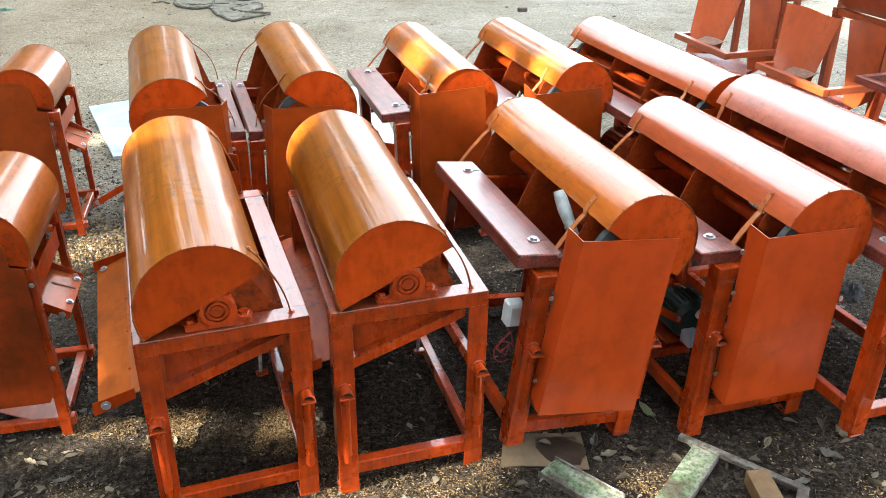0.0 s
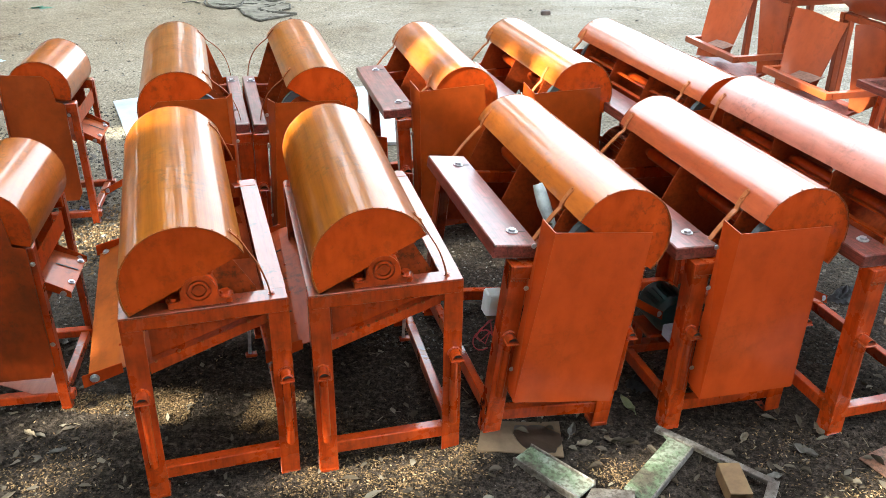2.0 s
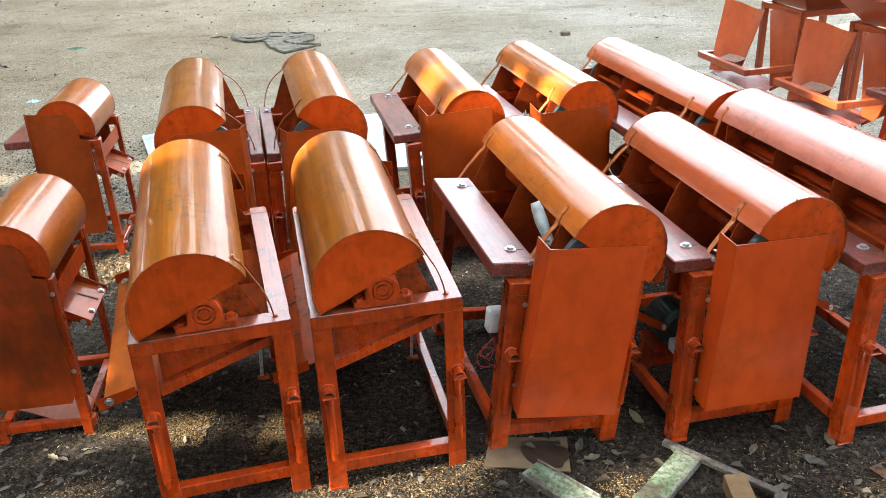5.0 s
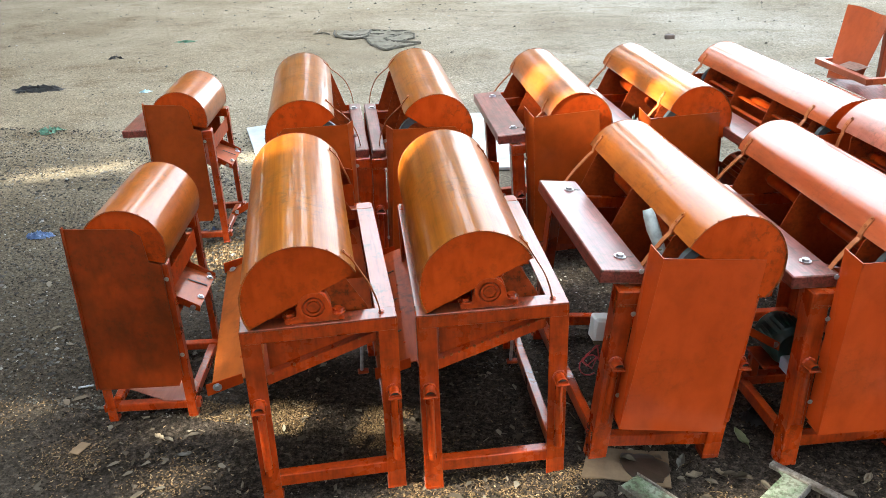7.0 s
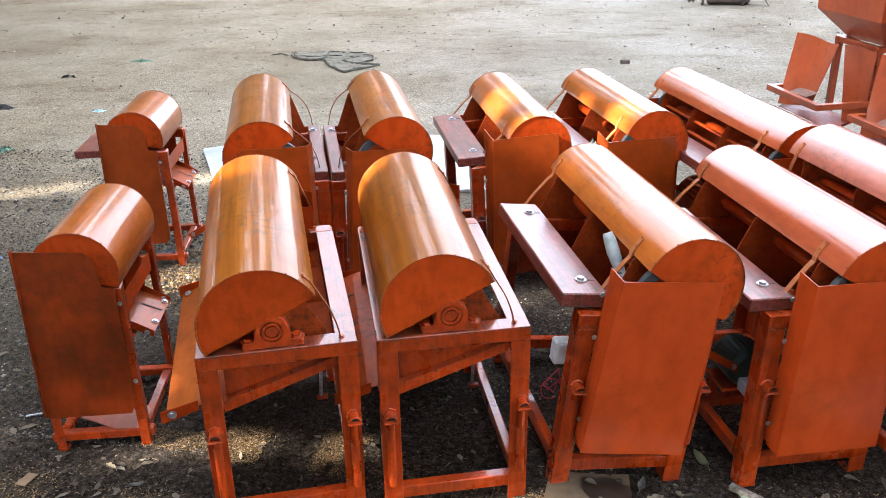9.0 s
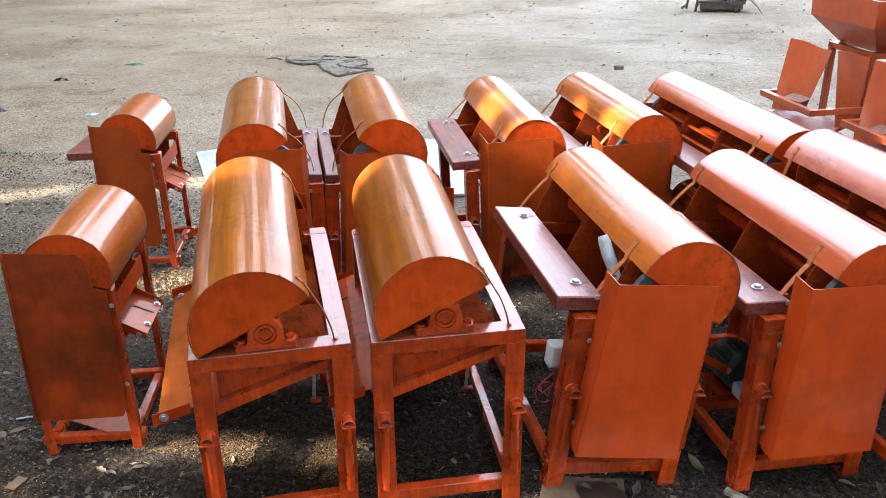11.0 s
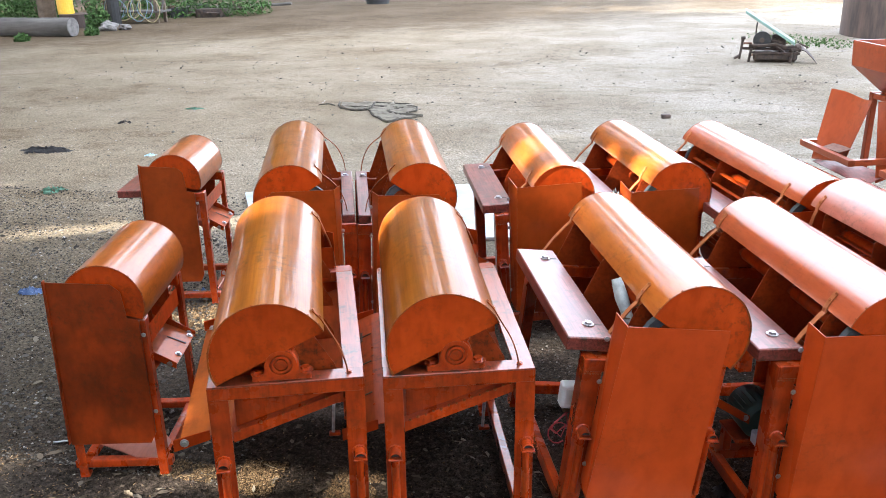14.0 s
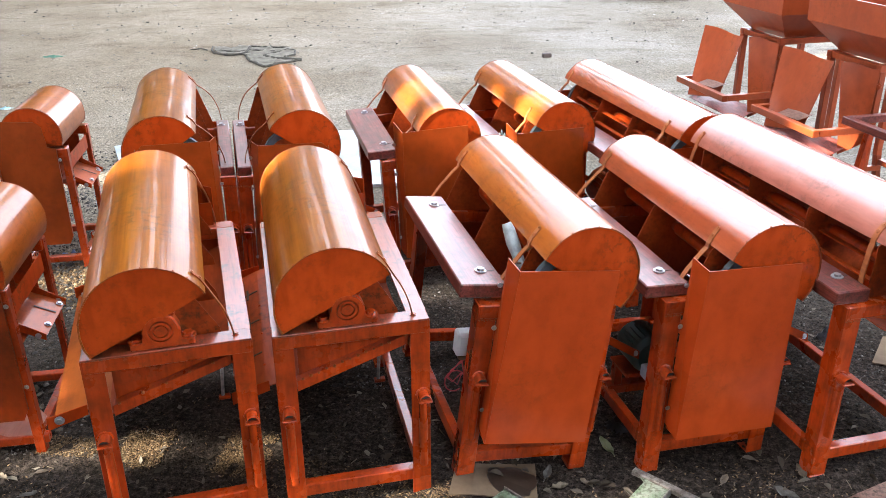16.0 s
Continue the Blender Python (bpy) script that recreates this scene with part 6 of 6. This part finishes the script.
    def husk(x, y):
        ln, a = rh.uniform(0.0028, 0.0075), rh.uniform(0, 6.28)
        w, tip, z = ln * rh.uniform(0.22, 0.55), rh.uniform(-0.35, 0.5) * ln, ground_z(x, y) + rh.uniform(0.001, 0.005)
        c, d, o = math.cos(a), math.sin(a), len(verts)
        for u, v, h in ((-1, 0, -tip), (-0.1, 1, 0.0), (1, 0, tip), (0.1, -1, 0.0), (0, 0, w * 0.6)):
            verts.append((x + c * u * ln - d * v * w, y + d * u * ln + c * v * w, z + h))
        faces.extend((o + p, o + q, o + 4) for p, q in ((0, 3), (3, 2), (2, 1), (1, 0)))

    for hx, hy, hr, n in heaps:
        for _ in range(n):
            x, y = rh.gauss(hx, hr * 0.75), rh.gauss(hy, hr * 0.75)
            if noise.noise((x * 11, y * 11, 2)) > rh.uniform(-0.6, 0.25) - 0.2:
                husk(x, y)
    for hx, hy, rx, ry, n in mats:
        for _ in range(n):
            x, y = hx + rx * (rh.uniform(-1, 1) + rh.gauss(0, 0.06)), hy + ry * (rh.uniform(-1, 1) + rh.gauss(0, 0.1))
            if noise.noise((x * 16, y * 16, 4)) > -0.45:
                husk(x, y)
    for _ in range(1500):
        husk(rh.uniform(-2.3, 2.0), rh.uniform(1.8, 2.9))
    me = bpy.data.meshes.new("wood_chips")
    me.from_pydata(verts, [], faces)
    me.materials.append(M_CHIP)
    tagged(new("wood_chips", me), "pale husks and chips strewn between machines", "chips", "", "stuff")
    bm = bmesh.new()
    for k in range(760):
        a, q = rnd.choice(((3.5, 16.2), (3.1, 16.0), (3.9, 15.7), (2.9, 16.9))), rnd.gauss(0, 0.3)
        x, y = a[0] + q, a[1] + rnd.gauss(0, 0.3)
        leaf_blades(bm, (x, y, 0.02 + rnd.random() * 0.06), rnd.uniform(0.03, 0.08), rnd, 1.0)
    stuff("weeds", bm, M_WEED, "patch of small green weeds beside tank", "weeds")


ground_scatter()


# ---- unseen trees, added to shade the yard and break up reflections ----
# leaves are left out so that sun spots land here: x, y, z, radius
GAPS = [
    (-0.88, 2.36, 0, -0.045), (-0.50, 2.38, 0, -0.045),
    (-1.56, 2.02, 0, -0.07), (-1.15, 1.96, 0, -0.05), (-0.26, 2.04, 0, -0.04), (0.0, 2.06, 0, -0.03), (0.18, 2.16, 0, -0.06), (0.72, 2.12, 0, -0.02), (1.50, 2.03, 0, 0.0),
    (-1.95, 2.24, 0, -0.05), (-1.74, 3.68, 0, 0.03), (-3.33, 4.93, 0, -0.03), (-2.75, 5.08, 0, 0.0), (-3.70, 4.74, 0, -0.02), (-2.37, 5.20, 0, 0.02), (-1.08, 2.30, 0, -0.055), (-1.28, 2.24, 0, -0.06),
    (-0.15, 4.17, 0.90, 0.075), (0.01, 3.68, 0.88, 0.02), (0.42, 3.94, 0.89, 0.04), (0.051, 3.627, 0, -0.03), (-0.51, 2.96, 0.86, 0.02), (-0.98, 2.80, 0.90, -0.03), (0.21, 3.02, 0.88, -0.08), (1.86, 4.29, 0.66, 0.03),
]


def in_gap(p, size):
    for x, y, z, r in GAPS:
        d = p - Vector((x, y, z))
        if (d - SUN_WAY * d.dot(SUN_WAY)).length < r + size:
            return True
    return False


def unseen_shade_tree(x, y, h, rx, ry, rz, n, seed, leaf=1.0, off=(0, 0)):
    rnd = random.Random(seed)
    root = thing("tree", pose(x, y, 0), "unseen tall broad-crowned leafy tree added for shade", "tree", "shade trees")
    bm = bmesh.new()
    add_tube(bm, [(0, 0, -0.1), (0.1, 0, h * 0.25), (0.0, 0.1, h * 0.55), (0.1, 0.1, h)], [0.34, 0.26, 0.2, 0.08], 12)
    part("trunk", bm, M_BARK, root, "", True)
    tips = []
    for k in range(9):
        a = k * 2.4 + rnd.uniform(-0.3, 0.3)
        tip = Vector((off[0] + rx * 0.75 * math.cos(a), off[1] + ry * 0.75 * math.sin(a), h + rz * rnd.uniform(-0.5, 0.6)))
        st = Vector((0.05, 0.05, h * rnd.uniform(0.45, 0.8)))
        way = [st.lerp(tip, q / 14) + Vector((x, y, 1.6 * q / 14 * (1 - q / 14))) for q in range(15)]
        if y < 20 and any(in_gap(p, 0.16) for p in way):
            continue
        part("limb", tube([st, st.lerp(tip, 0.5) + Vector((0, 0, 0.4)), tip], [0.11, 0.07, 0.02], 8), M_BARK, root, "", True)
        tips.append(tip)
    bm = bmesh.new()
    clumps = []
    for k in range(n // 24):
        while True:
            p = Vector((rnd.uniform(-1, 1), rnd.uniform(-1, 1), rnd.uniform(-1, 1)))
            if p.length < 1 + 0.15 * noise.noise(p * 2.5 + Vector((seed, 0, 0))):
                break
        clumps.append(Vector((off[0] + p.x * rx, off[1] + p.y * ry, h + p.z * rz)))
    for c in clumps:
        for _ in range(24):
            p = c + Vector((rnd.gauss(0, 0.3), rnd.gauss(0, 0.3), rnd.gauss(0, 0.2))) * leaf
            size = rnd.uniform(0.2, 0.38) * leaf
            if y < 20 and in_gap(p + Vector((x, y, 0)), size * 0.55):
                continue
            leaf_blades(bm, p, size, rnd)
    part("crown", bm, M_LEAF, root)


unseen_shade_tree(-8.4, 1.0, 7.0, 4.6, 4.6, 1.9, 12000, 1, 1.0, (0, -2.4))
unseen_shade_tree(-11.5, -6.2, 8.2, 5.0, 4.8, 1.5, 15000, 51, 1.0, (0, 2.8))
unseen_shade_tree(-12.8, 4.6, 7.4, 4.8, 4.6, 2.0, 12000, 2, 1.2)
unseen_shade_tree(-14.0, -3.8, 7.6, 4.8, 4.6, 2.0, 10000, 5, 1.2)
unseen_shade_tree(-19.5, 2.5, 9.0, 4.8, 4.8, 5.0, 7000, 8, 1.7)
unseen_shade_tree(-15.5, 13.0, 8.0, 5.0, 4.5, 2.2, 6500, 3)
unseen_shade_tree(-12.4, 11.6, 7.6, 4.6, 3.6, 1.8, 10000, 41, 1.3)
unseen_shade_tree(-22.0, 19.0, 8.5, 5.5, 5.5, 2.5, 7200, 4)
unseen_shade_tree(-21.0, 9.0, 10.0, 5.0, 5.0, 5.5, 7200, 6, 1.8)
unseen_shade_tree(-27.0, 17.0, 12.0, 5.5, 5.5, 7.0, 7200, 7, 2.2)
for k, (x, y, h) in enumerate(((-31, 26, 9), (-25, 29, 9.5), (-18.5, 30, 9))):
    unseen_shade_tree(x, y, h, 5.2, 4.5, h - 0.5, 9600, 11 + k, 2.4)
unseen_shade_tree(-19.5, 5.2, 8.2, 4.6, 4.4, 2.0, 11000, 42, 1.4)
unseen_shade_tree(-24.5, 12.6, 8.4, 5.4, 5.0, 2.4, 11000, 43, 1.6)
unseen_shade_tree(13.8, 10.8, 6.6, 4.6, 4.6, 3.8, 9000, 46, 1.6)
unseen_shade_tree(9.0, 6.8, 9.0, 4.6, 4.6, 2.2, 10000, 44, 1.4, (-1.6, 0))
unseen_shade_tree(-5.0, -3.6, 8.4, 6.0, 5.6, 1.8, 10000, 31, 1.4)
unseen_shade_tree(-12.8, 31.0, 9.5, 3.0, 4.0, 9.0, 6500, 14, 2.2)
unseen_shade_tree(-6.8, 34.0, 9.0, 3.2, 4.0, 8.5, 6500, 15, 2.2)
unseen_shade_tree(6.8, -3.8, 8.4, 5.0, 5.4, 1.8, 8000, 32, 1.4)
unseen_shade_tree(0.2, -8.5, 8.8, 6.5, 5.0, 2.0, 9000, 33, 1.5)
unseen_shade_tree(-9.2, 8.6, 8.6, 6.2, 5.6, 2.0, 8600, 34, 1.3)
